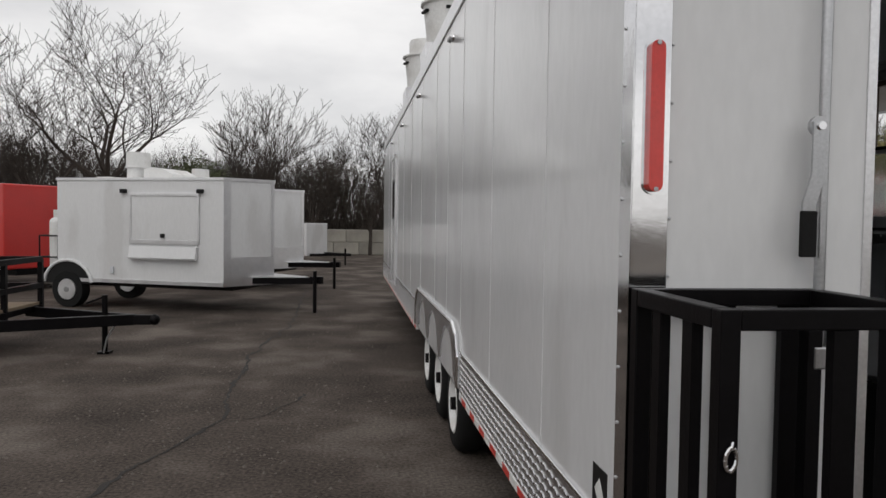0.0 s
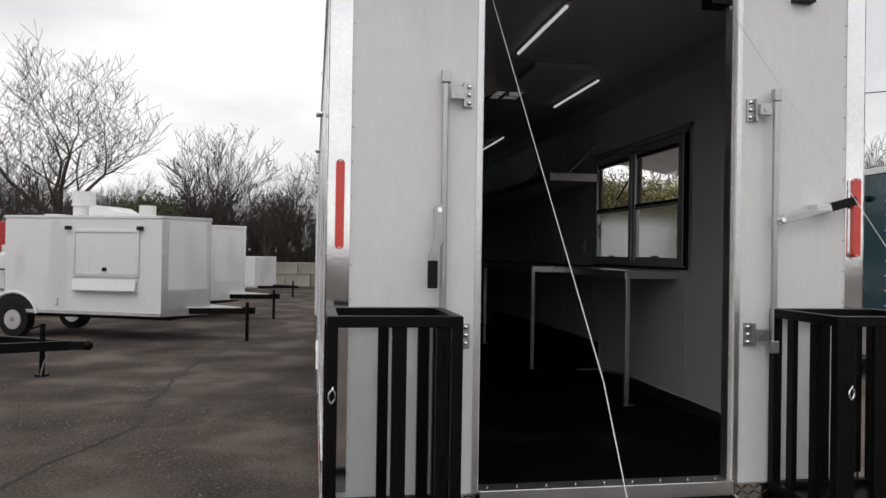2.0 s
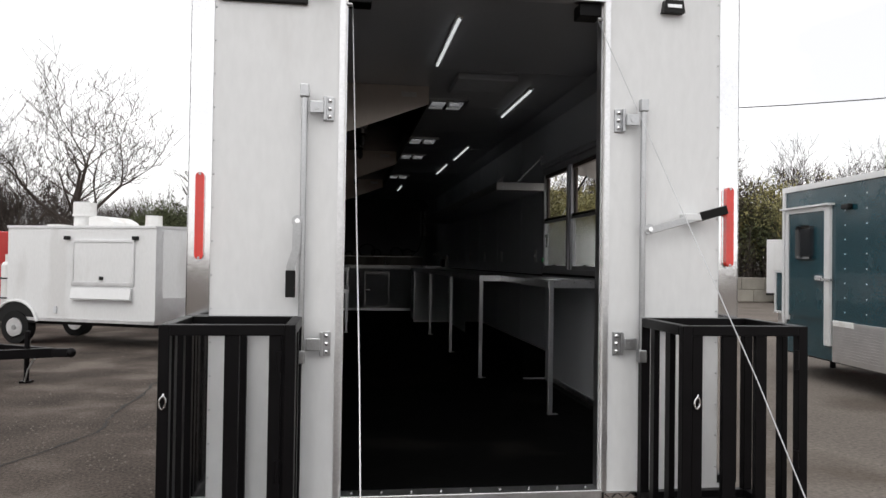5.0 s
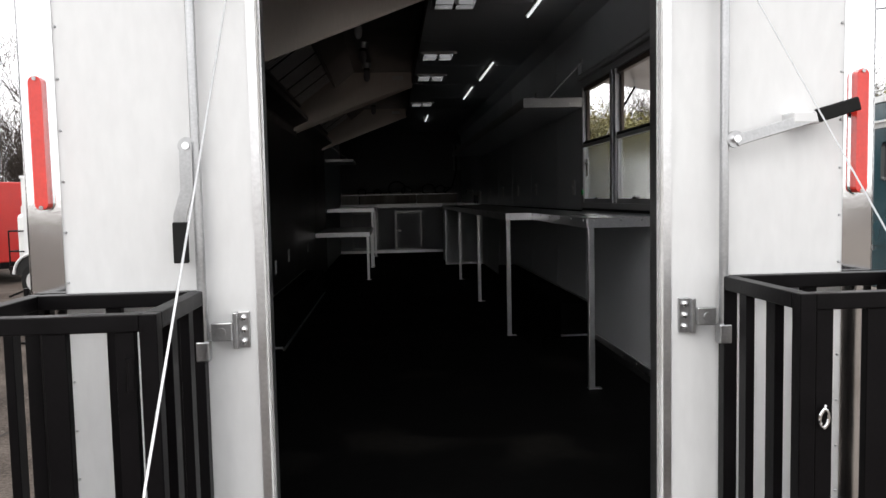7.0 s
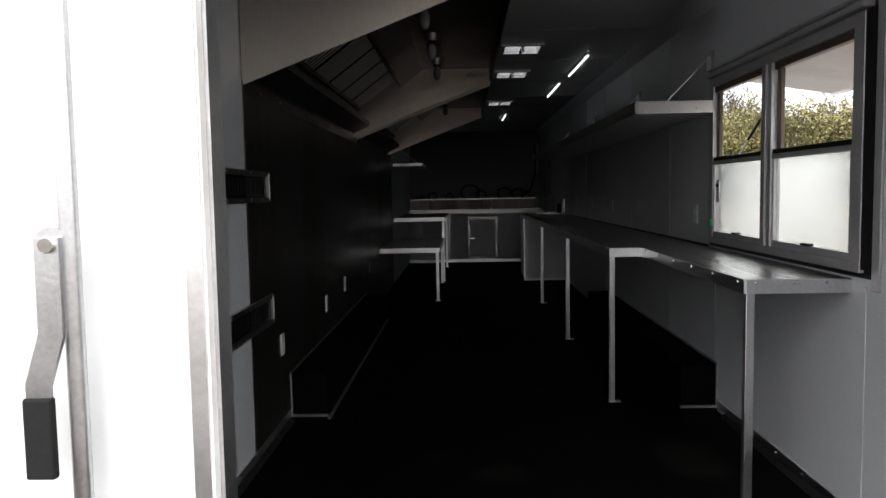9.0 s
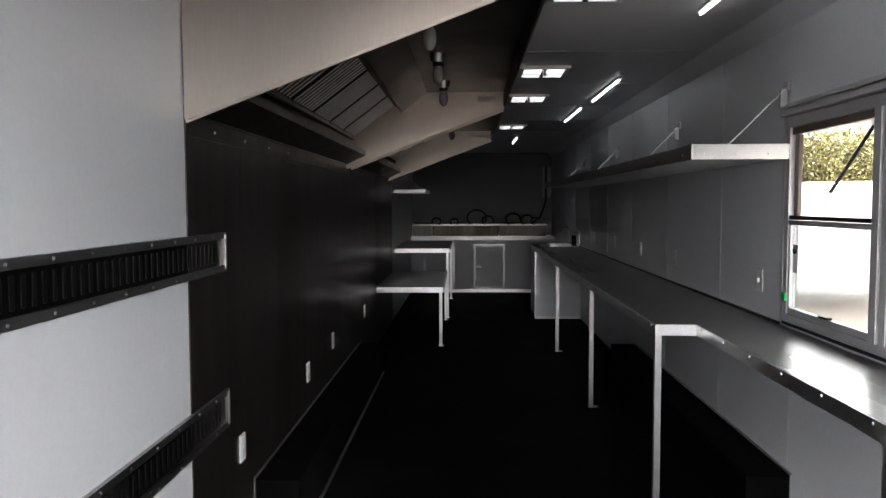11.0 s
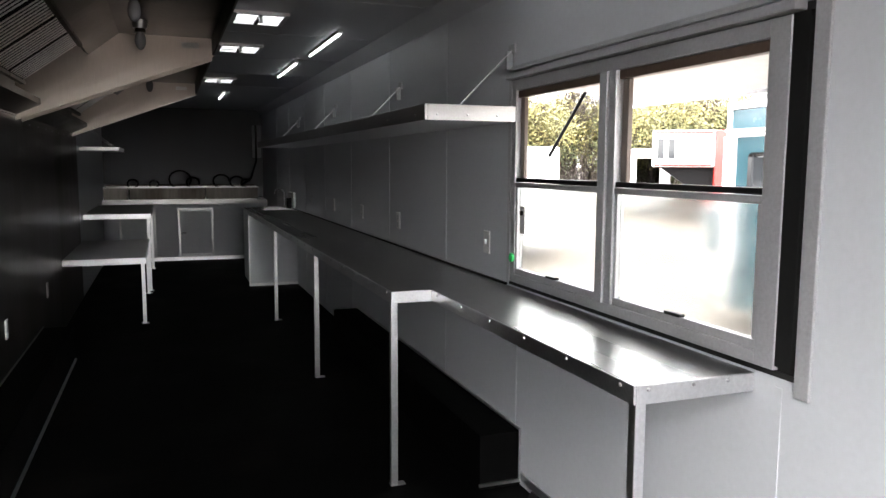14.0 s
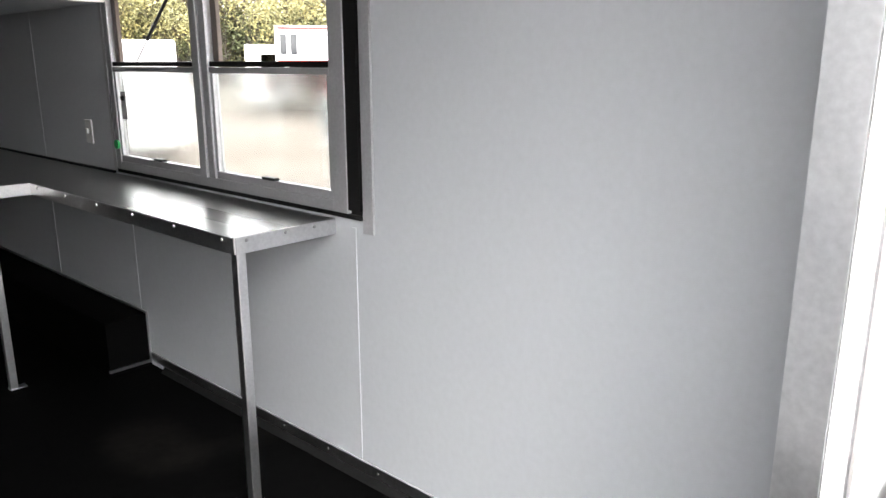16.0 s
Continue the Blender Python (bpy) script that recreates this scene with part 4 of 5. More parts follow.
# wheel boxes
for s, a in ((-1, 3.18), (1, 3.29)):
    t = thing("wheel_box", "black wheel box along the wall with aluminium edges", "wheel box", "wheel boxes")
    x0, x1 = sorted((s * (XI - 0.002), s * 1.05))
    part("box", box(B(), x0, x1, a, 6.6, FLOOR, 0.955, 0.002), FLOOR_BLACK, t)
    part("edge", box(B(), s * 1.045, s * XI, a - 0.012, a - 0.001, FLOOR + 0.02, FLOOR + 0.034), ALU, t)
    if s < 0:
        part("edge", box(B(), -1.049, -1.035, a, 6.6, FLOOR, FLOOR + 0.014), ALU, t)
    part("edge", box(B(), s * (XI - 0.012), s * (XI - 0.002), a - 0.006, a, FLOOR + 0.034, 0.965), ALU, t)
    part("edge", box(B(), s * (XI - 0.01), s * (XI - 0.002), a, 6.6, 0.956, 0.968), ALU, t)


# ---- extraction hoods ----
def hood(y0, y1):
    t = thing("extraction_hood", "stainless steel canopy hood with baffle filters", "hood", "canopy hoods")
    xw, xf, zb, zl, zt = -XI + 0.006, 0.04, 2.54, 3.03, CEIL - 0.004
    end = [(xw, zb), (xf, zl), (xf, zt), (xw, zt)]
    for y in (y0, y1 - 0.012):
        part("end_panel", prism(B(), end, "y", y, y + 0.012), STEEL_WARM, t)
    for y, d in ((y0, -1), (y1, 1)):
        bm = B()
        beam(bm, (xw, y - d * 0.01, zb + 0.006), (xf, y - d * 0.01, zl + 0.006), 0.012, 0.03)
        part("end_lip", bm, STEEL_WARM, t)
    # hood inside takes STEEL_DARK: its shade is put into the colour
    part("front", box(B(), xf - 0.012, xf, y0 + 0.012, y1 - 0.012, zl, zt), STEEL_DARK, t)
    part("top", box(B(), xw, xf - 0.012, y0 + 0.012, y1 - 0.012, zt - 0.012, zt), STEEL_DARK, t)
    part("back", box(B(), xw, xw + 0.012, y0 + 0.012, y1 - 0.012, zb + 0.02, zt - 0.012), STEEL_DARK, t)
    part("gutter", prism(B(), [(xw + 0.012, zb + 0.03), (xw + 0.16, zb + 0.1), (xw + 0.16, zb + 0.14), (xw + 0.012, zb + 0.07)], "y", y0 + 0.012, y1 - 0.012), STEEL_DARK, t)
    a, b = Vector((xw + 0.12, 0, zb + 0.2)), Vector((xw + 0.47, 0, zb + 0.46))
    u = (b - a).normalized()
    nrm = Vector((u.z, 0, -u.x))
    n = max(2, round((y1 - y0 - 0.9) / 0.5))
    w = 0.49
    start = (y0 + y1) / 2 - n * 0.25
    for i in range(n):
        f0 = start + i * 0.5
        # filter body in floor black, painting the shade between the baffles
        fl = part("filter", prism(B(), [(a.x, a.z), (b.x, b.z), (b.x - nrm.x * 0.02, b.z - nrm.z * 0.02), (a.x - nrm.x * 0.02, a.z - nrm.z * 0.02)], "y", f0, f0 + w), FLOOR_BLACK, t, "baffle filter body, black for the shaded gaps")
        for k in range(8):
            y = f0 + 0.045 + k * 0.057
            bm = B()
            beam(bm, (a + u * 0.03 + nrm * 0.006) + Vector((0, y, 0)), (b - u * 0.03 + nrm * 0.006) + Vector((0, y, 0)), 0.015, 0.005, 0.001)
            part("baffle", bm, BAFFLE, fl)
        for aa in (a, b - u * 0.025):
            bm = B()
            beam(bm, aa + u * 0.012 + nrm * 0.014 + Vector((0, f0, 0)), aa + u * 0.012 + nrm * 0.014 + Vector((0, f0 + w, 0)), 0.026, 0.022)
            part("filter_frame", bm, STEEL_DARK, fl)
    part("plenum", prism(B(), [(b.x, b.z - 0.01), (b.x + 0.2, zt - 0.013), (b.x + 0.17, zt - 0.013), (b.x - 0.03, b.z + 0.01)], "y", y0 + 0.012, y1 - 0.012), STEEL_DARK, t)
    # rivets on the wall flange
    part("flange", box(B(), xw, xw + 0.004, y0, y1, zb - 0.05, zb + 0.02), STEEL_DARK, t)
    sc = B()
    for k in range(int((y1 - y0) / 0.4)):
        bmesh.ops.create_icosphere(sc, subdivisions=1, radius=0.007, matrix=Matrix.Translation((xw + 0.005, y0 + 0.3 + k * 0.4, zb - 0.015)))
    tagged(part("screws", sc, ZINC, t), kind="stuff")
    part("rating_plate", box(B(), xf - 0.22, xf - 0.1, y1 - 0.0145, y1 - 0.0125, zt - 0.09, zt - 0.05), WHITE_ROUGH, t)
    part("rating_plate", box(B(), xf - 0.22, xf - 0.1, y0 - 0.0025, y0 - 0.0005, zt - 0.09, zt - 0.05), WHITE_ROUGH, t)
    return t


def hood_lamp(y, z=CEIL - 0.018):
    t = thing("hood_lamp", "unlit jar-shaped lamp hanging inside the hood", "hood lamp", "hood lamps")
    x = -0.44
    part("socket", rod(B(), (x, y, z - 0.05), (x, y, z), 0.042, 0.05, 16), ZINC, t, smooth=True)
    part("collar", rod(B(), (x, y, z - 0.075), (x, y, z - 0.05), 0.034, 0.03, 16), STEEL_DARK, t, smooth=True)
    bm = B()
    bmesh.ops.create_uvsphere(bm, u_segments=16, v_segments=10, radius=0.034, matrix=Matrix.Translation((x, y, z - 0.125)) @ Matrix.Diagonal((1, 1, 1.75, 1)))
    part("jar", bm, LENS_CLEAR, t, "clear glass jar", smooth=True)


hood(2.42, 5.93)
hood(6.15, 9.2)
for y in (3.35, 4.35, 5.35, 6.9, 8.3):
    hood_lamp(y)


# ---- tables along the cooking wall ----
def low_table(name, label, x1, y0, y1, z, group):
    t = thing(name, label, "table", group)
    part("top", box(B(), -XI + 0.01, x1, y0, y1, z - 0.014, z, 0.002), STEEL, t)
    bm = B()
    box(bm, -XI + 0.01, x1 + 0.004, y0 - 0.012, y0, z - 0.06, z + 0.001, 0.002)
    box(bm, x1 - 0.008, x1 + 0.004, y0, y1, z - 0.06, z + 0.001, 0.002)
    part("edge_band", bm, ALU, t)
    for y in (y0 + 0.03, y1 - 0.06):
        lg = part("leg", box(B(), x1 - 0.045, x1 - 0.01, y, y + 0.035, FLOOR + 0.004, z - 0.06, 0.003), ALU, t)
        part("foot", box(B(), x1 - 0.06, x1 + 0.01, y - 0.01, y + 0.045, FLOOR, FLOOR + 0.005), ALU, lg)


low_table("equipment_stand", "low stainless equipment stand on square legs", -0.53, 7.85, 9.75, 1.335, "equipment stands")
low_table("equipment_stand", "counter-height stainless stand on square legs", -0.51, 9.86, 12.0, 1.635, "equipment stands")
us = thing("small_shelf", "short steel shelf high on the wall", "shelf")
part("top", box(B(), -XI + 0.006, -0.83, 9.86, 11.0, 2.39, 2.435, 0.003), ALU, us)
for y in (9.95, 10.85):
    part("strap", beam(B(), (-0.9, y, 2.43), (-XI + 0.01, y, 2.72), 0.03, 0.004), ALU, us)

# ---- sink unit across the end ----
su = thing("sink_cabinet", "grey cabinet with framed doors across the end wall", "cabinet")
# cabinet in the darkened wall grey: dim light painted in
part("body", box(B(), -XI + 0.002, XI - 0.002, 12.85, END - 0.002, FLOOR + 0.05, 1.62), DIMMED_GREY, su)
part("base_strip", box(B(), -XI + 0.002, XI - 0.002, 12.83, 12.85, FLOOR, FLOOR + 0.055), ALU, su)
part("top_strip", box(B(), -XI + 0.002, XI - 0.002, 12.82, 12.85, 1.6, 1.65), STEEL, su)
for x, w, hx in ((-1.03, 0.54, -0.6), (-0.155, 0.545, -0.08)):
    d = part("door", box(B(), x, x + w, 12.832, 12.849, 0.73, 1.53, 0.004), DIMMED_GREY, su)
    part("moulding", slab_with_holes(B(), "y", 12.818, 12.832, (x + 0.004, x + w - 0.004), (0.734, 1.526), [(x + 0.03, x + w - 0.03, 0.765, 1.495)]), STEEL, d, "dull steel moulding")
    for z in (0.775, 1.474):
        part("bead", box(B(), x + 0.045, x + w - 0.045, 12.82, 12.832, z, z + 0.012, 0.002), SATIN, d, "bright narrow bead")
    part("handle", box(B(), hx - 0.045, hx + 0.045, 12.79, 12.818, 1.12, 1.145, 0.006), CHROME, d)
sk = thing("triple_sink", "stainless three-bowl sink with a splash rim", "sink")
part("deck", slab_with_holes(B(), "z", 1.655, 1.67, (-XI + 0.004, XI - 0.03), (12.82, END - 0.01), [(-0.82, 0.24, 12.92, 13.25), (0.33, 1.07, 12.92, 13.25)]), STEEL, sk)
for a, b in ((-1.24, -0.89), (-0.86, 0.27), (0.3, 1.11)):
    tub = part("bowl", slab_with_holes(B(), "z", 1.672, 1.855, (a, b), (12.84, 13.3), [(a + 0.02, b - 0.02, 12.86, 13.28)]), STEEL_DARK, sk)
    part("rim", slab_with_holes(B(), "z", 1.855, 1.872, (a - 0.012, b + 0.012), (12.825, 13.315), [(a + 0.02, b - 0.02, 12.86, 13.28)]), STEEL, tub, "bright rolled rim")
part("splash", box(B(), -1.24, 1.12, END - 0.028, END - 0.012, 1.67, 1.9, 0.004), STEEL_DARK, sk)
for k, (x, r) in enumerate(((-0.82, 0.08), (-0.5, 0.07), (-0.1, 0.17), (0.1, 0.1), (0.55, 0.13), (0.8, 0.11), (0.95, 0.08))):
    bm = B()
    pts = [(x + r * math.cos(a), 13.1 + 0.03 * math.sin(3 * a), 1.86 + r * 0.75 + r * 0.85 * math.sin(a)) for a in np.linspace(-1.2 + k * 0.3, 3.6 + k * 0.2, 12)]
    tube(bm, [tuple(float(c) for c in p) for p in pts] + [(x - 0.05, 13.1, 1.83)], 0.014, 8)
    rod(bm, (x - 0.05, 13.1, 1.665), (x - 0.05, 13.1, 1.84), 0.02, None, 10)
    solid("sink_hose", bm, BLACK_RUBBER, "looped black spray hose standing in the sink", "hose", "sink hoses", smooth=True)
wc = B()
tube(wc, [(1.15, 13.3, 2.9), (1.15, 13.3, 2.3), (1.05, 13.25, 2.0), (0.9, 13.2, 1.9)], 0.018, 8)
solid("wall_cable", wc, BLACK_RUBBER, "black cable hanging down the end wall", "cable", smooth=True)
part("junction_box", box(B(), 1.1, 1.24, END - 0.08, END, 2.35, 2.9, 0.006), DIMMED_GREY, su)

# ---- asphalt: cracks and grit ----
def crack(points, w):
    bm = B()
    rows = []
    for (ax, ay), (bx, by) in zip(points, points[1:]):
        n = max(4, int(math.hypot(bx - ax, by - ay) / 0.07))
        for i in range(n):
            f = i / n
            x, y = ax + (bx - ax) * f, ay + (by - ay) * f
            x += 0.09 * noise.noise(Vector((x * 2.1, y * 2.1, 3))) + 0.04 * noise.noise(Vector((x * 9, y * 9, 5)))
            h = w * (0.35 + 1.1 * abs(noise.noise(Vector((x * 3, y * 3, 9)))))
            rows.append((bm.verts.new((x - h, y, 0.004)), bm.verts.new((x + h, y, 0.004))))
    for a, b in zip(rows, rows[1:]):
        bm.faces.new((a[0], a[1], b[1], b[0]))
    structure("pavement_crack", bm, CRACK, "dark weathered crack in the asphalt", "crack")


crack([(-3.9, 1.2), (-3.45, 3.2), (-3.05, 4.4), (-3.2, 7.3), (-2.9, 10.5), (-3.0, 16)], 0.028)
crack([(-3.15, 4.2), (-2.7, 4.6), (-2.4, 5.4)], 0.016)
crack([(3.2, 2.0), (4.4, 5.5), (5.2, 9.0)], 0.02)
rng = np.random.default_rng(3)
gv, gf = [], []
for i in range(9000):
    r = rng.random() ** 0.7 * 11
    a = rng.random() * 2 * math.pi
    x, y = -2.8 + r * math.cos(a) * 0.8, 3.5 + r * math.sin(a)
    if -1.5 < x < 1.5 and -2.4 < y < 13.6:
        continue
    s = 0.004 + 0.014 * rng.random() ** 3
    k = len(gv)
    c, d = math.cos(a * 7) * s, math.sin(a * 7) * s
    gv += [(x + c, y + d, 0), (x - d, y + c, 0), (x - c, y - d, 0), (x + d, y - c, 0), (x, y, s * 0.9)]
    gf += [(k, k + 1, k + 4), (k + 1, k + 2, k + 4), (k + 2, k + 3, k + 4), (k + 3, k, k + 4)]
gm = bpy.data.meshes.new("grit")
gm.from_pydata(gv, [], gf)
gm.materials.append(GRIT)
tagged(new("grit", gm), "pale loose grit scattered over the asphalt", "grit", "", "stuff")


# ---- parked trailers ----
def parked_trailer(at, label):
    """A white concession trailer; its own x runs forward, y across to the far side."""
    t = thing("concession_trailer", label, "trailer", "parked concession trailers", at)
    L, W, z0, z1, nose = 5.2, 1.8, 0.38, 2.38, 0.75
    part("body", prism(B(), [(-L, 0), (0, 0), (nose, W / 2), (0, W), (-L, W)], "z", z0, z1), WHITE, t)
    part("roof", prism(B(), [(-L - 0.02, -0.02), (0.01, -0.02), (nose + 0.03, W / 2), (0.01, W + 0.02), (-L - 0.02, W + 0.02)], "z", z1, z1 + 0.05), ALU, t)
    part("sill_rail", box(B(), -L, 0, -0.014, 0, z0, z0 + 0.07), ALU, t)
    # nose: polished corner and lower skirt, white panel
    d = Vector((nose, W / 2, 0)).normalized()
    n = Vector((d.y, -d.x, 0))
    def on_nose(a, b, za, zb, off, mat, name):
        bm = B()
        p = [Vector((0, 0, 0)) + d * q + n * o for q, o in ((a, 0.001), (b, 0.001), (b, off), (a, off))]
        prism(bm, [(v.x, v.y) for v in p], "z", za, zb)
        return part(name, bm, mat, t)
    on_nose(-0.0, 0.16, z0, z1 - 0.01, 0.012, ALU, "corner_trim")
    on_nose(0.17, 1.165, z0, z0 + 0.55, 0.012, ALU, "stone_guard")
    on_nose(1.09, 1.165, z0 + 0.56, z1 - 0.01, 0.012, ALU, "corner_trim")
    # serving hatch and fold-down shelf
    h = part("hatch", box(B(), -2.78, -0.77, -0.02, -0.001, 1.24, 2.08, 0.005), WHITE, t)
    for a, b, c, e in ((-2.84, -2.78, 1.16, 2.1), (-0.77, -0.7, 1.16, 2.1), (-2.84, -0.7, 2.08, 2.14), (-2.84, -0.7, 1.16, 1.24)):
        part("hatch_frame", box(B(), a, b, -0.035, -0.002, c, e, 0.004), ALU, h)
    part("latch", box(B(), -1.86, -1.74, -0.06, -0.02, 1.28, 1.36, 0.01), BLACK_PLASTIC, h)
    part("shelf", prism(B(), [(-0.04, 0.88), (-0.1, 0.89), (-0.06, 1.11), (-0.003, 1.11)], "x", -2.8, -0.76), WHITE, t)
    part("shelf_edge", box(B(), -2.82, -0.74, -0.11, -0.03, 0.865, 0.88), ALU, t)
    for x in (-3.01, -0.66):
        part("lamp", box(B(), x - 0.08, x + 0.08, -0.08, -0.001, 2.13, 2.21, 0.01), BLACK_PLASTIC, t)
    part("inlet", box(B(), -3.46, -3.35, -0.03, -0.001, 0.56, 0.7, 0.01), GREY_WALL, t)
    # wheels, fender
    fen = B()
    tube(fen, [(-4.85 + 0.52 * math.cos(a), -0.02, 0.42 + 0.45 * math.sin(a)) for a in np.linspace(0.1, math.pi - 0.1, 11)], 0.03, 8)
    part("fender", fen, WHITE, t, smooth=True)
    well = B()
    prism(well, [(-4.85 + 0.48 * math.cos(a), 0.44 + 0.42 * math.sin(a)) for a in [float(q) for q in np.linspace(0, math.pi, 11)]], "y", -0.012, -0.002)
    part("wheel_well", well, BLACK_PLASTIC, t)
    for x in (-4.85,):
        for y, w in ((-0.03, 0.2), (W - 0.17, 0.2)):
            ty = B()
            rod(ty, (x, y, 0.33), (x, y + w, 0.33), 0.33, None, 28)
            tyre = part("tyre", ty, BLACK_RUBBER, t, smooth=True)
            part("rim", rod(B(), (x, y - 0.015, 0.33), (x, y + 0.05, 0.33), 0.19, 0.2, 24), ALU, tyre, smooth=True)
            part("hub", rod(B(), (x, y - 0.03, 0.33), (x, y, 0.33), 0.05, None, 12), ZINC, tyre)
    # tongue, jack
    tg = B()
    for y in (0.35, W - 0.35):
        beam(tg, (-0.3, y, 0.47), (2.0, W / 2, 0.47), 0.06, 0.12)
    box(tg, 1.85, 2.2, W / 2 - 0.05, W / 2 + 0.05, 0.42, 0.56, 0.01)
    part("tongue", tg, BLACK_STEEL, t)
    part("tongue_deck", prism(B(), [(0.4, 0.42), (1.75, W / 2 - 0.06), (1.75, W / 2 + 0.06), (0.4, W - 0.42)], "z", 0.535, 0.55), ALU, t)
    part("jack", rod(B(), (1.8, W / 2 - 0.1, 0.0), (1.8, W / 2 - 0.1, 0.75), 0.035, None, 10), BLACK_STEEL, t)
    part("axle_frame", box(B(), -L, 0, 0.3, W - 0.3, 0.28, 0.376), BLACK_STEEL, t)
    # roof stack and cooler
    st = None
    for za, zb, r in ((z1 + 0.05, z1 + 0.3, 0.26), (z1 + 0.3, z1 + 0.34, 0.3), (z1 + 0.34, z1 + 0.62, 0.28)):
        st = part("roof_stack" if st is None else "stack_ring", rod(B(), (-3.6, 0.9, za), (-3.6, 0.9, zb), r, r * 0.97, 24), WHITE_ROUGH, st or t, smooth=True)
    part("roof_cooler", prism(B(), [(-3.2, z1 + 0.05), (-3.2, z1 + 0.27), (-2.95, z1 + 0.31), (-2.6, z1 + 0.28), (-2.3, z1 + 0.17), (-2.2, z1 + 0.05)], "y", 0.7, 1.5), WHITE_ROUGH, t)
    part("roof_vent", box(B(), -4.9, -4.4, 0.8, 1.15, z1 + 0.05, z1 + 0.12, 0.01), WHITE_ROUGH, t)
    # bring the drawn lengths to the body's true 3.4 m, leaving the wheels round
    for ob in t.children_recursive:
        kind = ob.name.split(".")[0]
        if kind in ("tyre", "rim", "hub", "fender", "wheel_well"):
            ob.data.transform(Matrix.Translation((4.85 * 0.34, 0, 0.0)))
        elif kind == "jack":
            ob.data.transform(Matrix.Translation((-0.45, 0, 0)))
        else:
            ob.data.transform(Matrix.Translation((0, 0, 0.128)) @ Matrix.Diagonal((0.66, 1, 0.924, 1)))
    return t


tr = parked_trailer(pose(-4.16, 11.34, 0, 0, 0, -22), "white concession trailer with a closed serving hatch")
copy_thing(tr, pose(-3.9, 16.0, 0, 0, 0, -22))
d_tr = thing("cargo_trailer", "small plain white cargo trailer with two axles", "trailer", at=pose(-3.5, 25.0, 0, 0, 0, -20) @ Matrix.Diagonal((1, 1, 0.76, 1)))
part("body", box(B(), -3.6, 0, 0, 2.0, 0.45, 2.0, 0.02), WHITE, d_tr)
part("rail", box(B(), -3.6, 0, -0.012, 0, 0.45, 0.55), ALU, d_tr)
for x in (-0.9, -1.6):
    ty = part("tyre", rod(B(), (x, -0.12, 0.32), (x, 0.08, 0.32), 0.32, None, 24), BLACK_RUBBER, d_tr, smooth=True)
    part("rim", rod(B(), (x, -0.14, 0.32), (x, -0.1, 0.32), 0.17, None, 16), ALU, ty)
tg = B()
beam(tg, (0, 0.3, 0.5), (1.3, 1.0, 0.5), 0.06, 0.12)
beam(tg, (0, 1.7, 0.5), (1.3, 1.0, 0.5), 0.06, 0.12)
rod(tg, (1.1, 1.0, 0), (1.1, 1.0, 0.8), 0.035, None, 8)
part("tongue", tg, BLACK_STEEL, d_tr)

# red trailer and gas bottle behind
rt = thing("red_trailer", "red enclosed trailer with a black stripe", "trailer", at=pose(-9.3, 15.0, 0, 0, 0, -30))
part("body", box(B(), -5, 0, 0, 2.3, 0.5, 2.35, 0.03), RED_PAINT, rt)
part("stripe", prism(B(), [(-2.2, 1.4), (-1.0, 2.33), (-2.6, 2.33), (-3.4, 1.4)], "y", -0.012, -0.002), BLACK_PLASTIC, rt)
part("rail", box(B(), -5, 0, -0.015, -0.001, 0.5, 0.6), ALU, rt)
ty = part("tyre", rod(B(), (-1.2, -0.05, 0.33), (-1.2, 0.15, 0.33), 0.33, None, 24), BLACK_RUBBER, rt, smooth=True)
part("rim", rod(B(), (-1.2, -0.07, 0.33), (-1.2, -0.03, 0.33), 0.18, None, 16), ALU, ty)
part("frame", box(B(), -5, 0, 0.3, 2.0, 0.36, 0.5), BLACK_STEEL, rt)

RB = pose(-4.16, 11.34, 0, 0, 0, -22)
gt = thing("gas_bottle", "white gas bottle standing in a black rack", "gas bottle", at=RB @ pose(-3.72, 0.35, 0.55))
bt = B()
rod(bt, (0, 0, 0.05), (0, 0, 1.0), 0.16, None, 20)
bmesh.ops.create_uvsphere(bt, u_segments=20, v_segments=10, radius=0.16, matrix=Matrix.Translation((0, 0, 1.0)) @ Matrix.Diagonal((1, 1, 0.7, 1)))
part("bottle", bt, WHITE_ROUGH, gt, smooth=True)
part("collar", rod(B(), (0, 0, 1.1), (0, 0, 1.24), 0.09, None, 14), WHITE_ROUGH, gt)
rk = B()
for x in (-0.22, 0.2):
    for y in (-0.24, 0.24):
        rod(rk, (x, y, -0.1), (x, y, 0.75), 0.015, None, 6)
for z in (-0.1, 0.35, 0.75):
    for a, b in (((-0.22, -0.24, z), (0.2, -0.24, z)), ((-0.22, 0.24, z), (0.2, 0.24, z)), ((-0.22, -0.24, z), (-0.22, 0.24, z)), ((0.2, -0.24, z), (0.2, 0.24, z))):
        rod(rk, a, b, 0.015, None, 6)
box(rk, -0.24, 0.26, -0.26, 0.26, -0.02, 0.05)
part("rack", rk, BLACK_STEEL, gt)


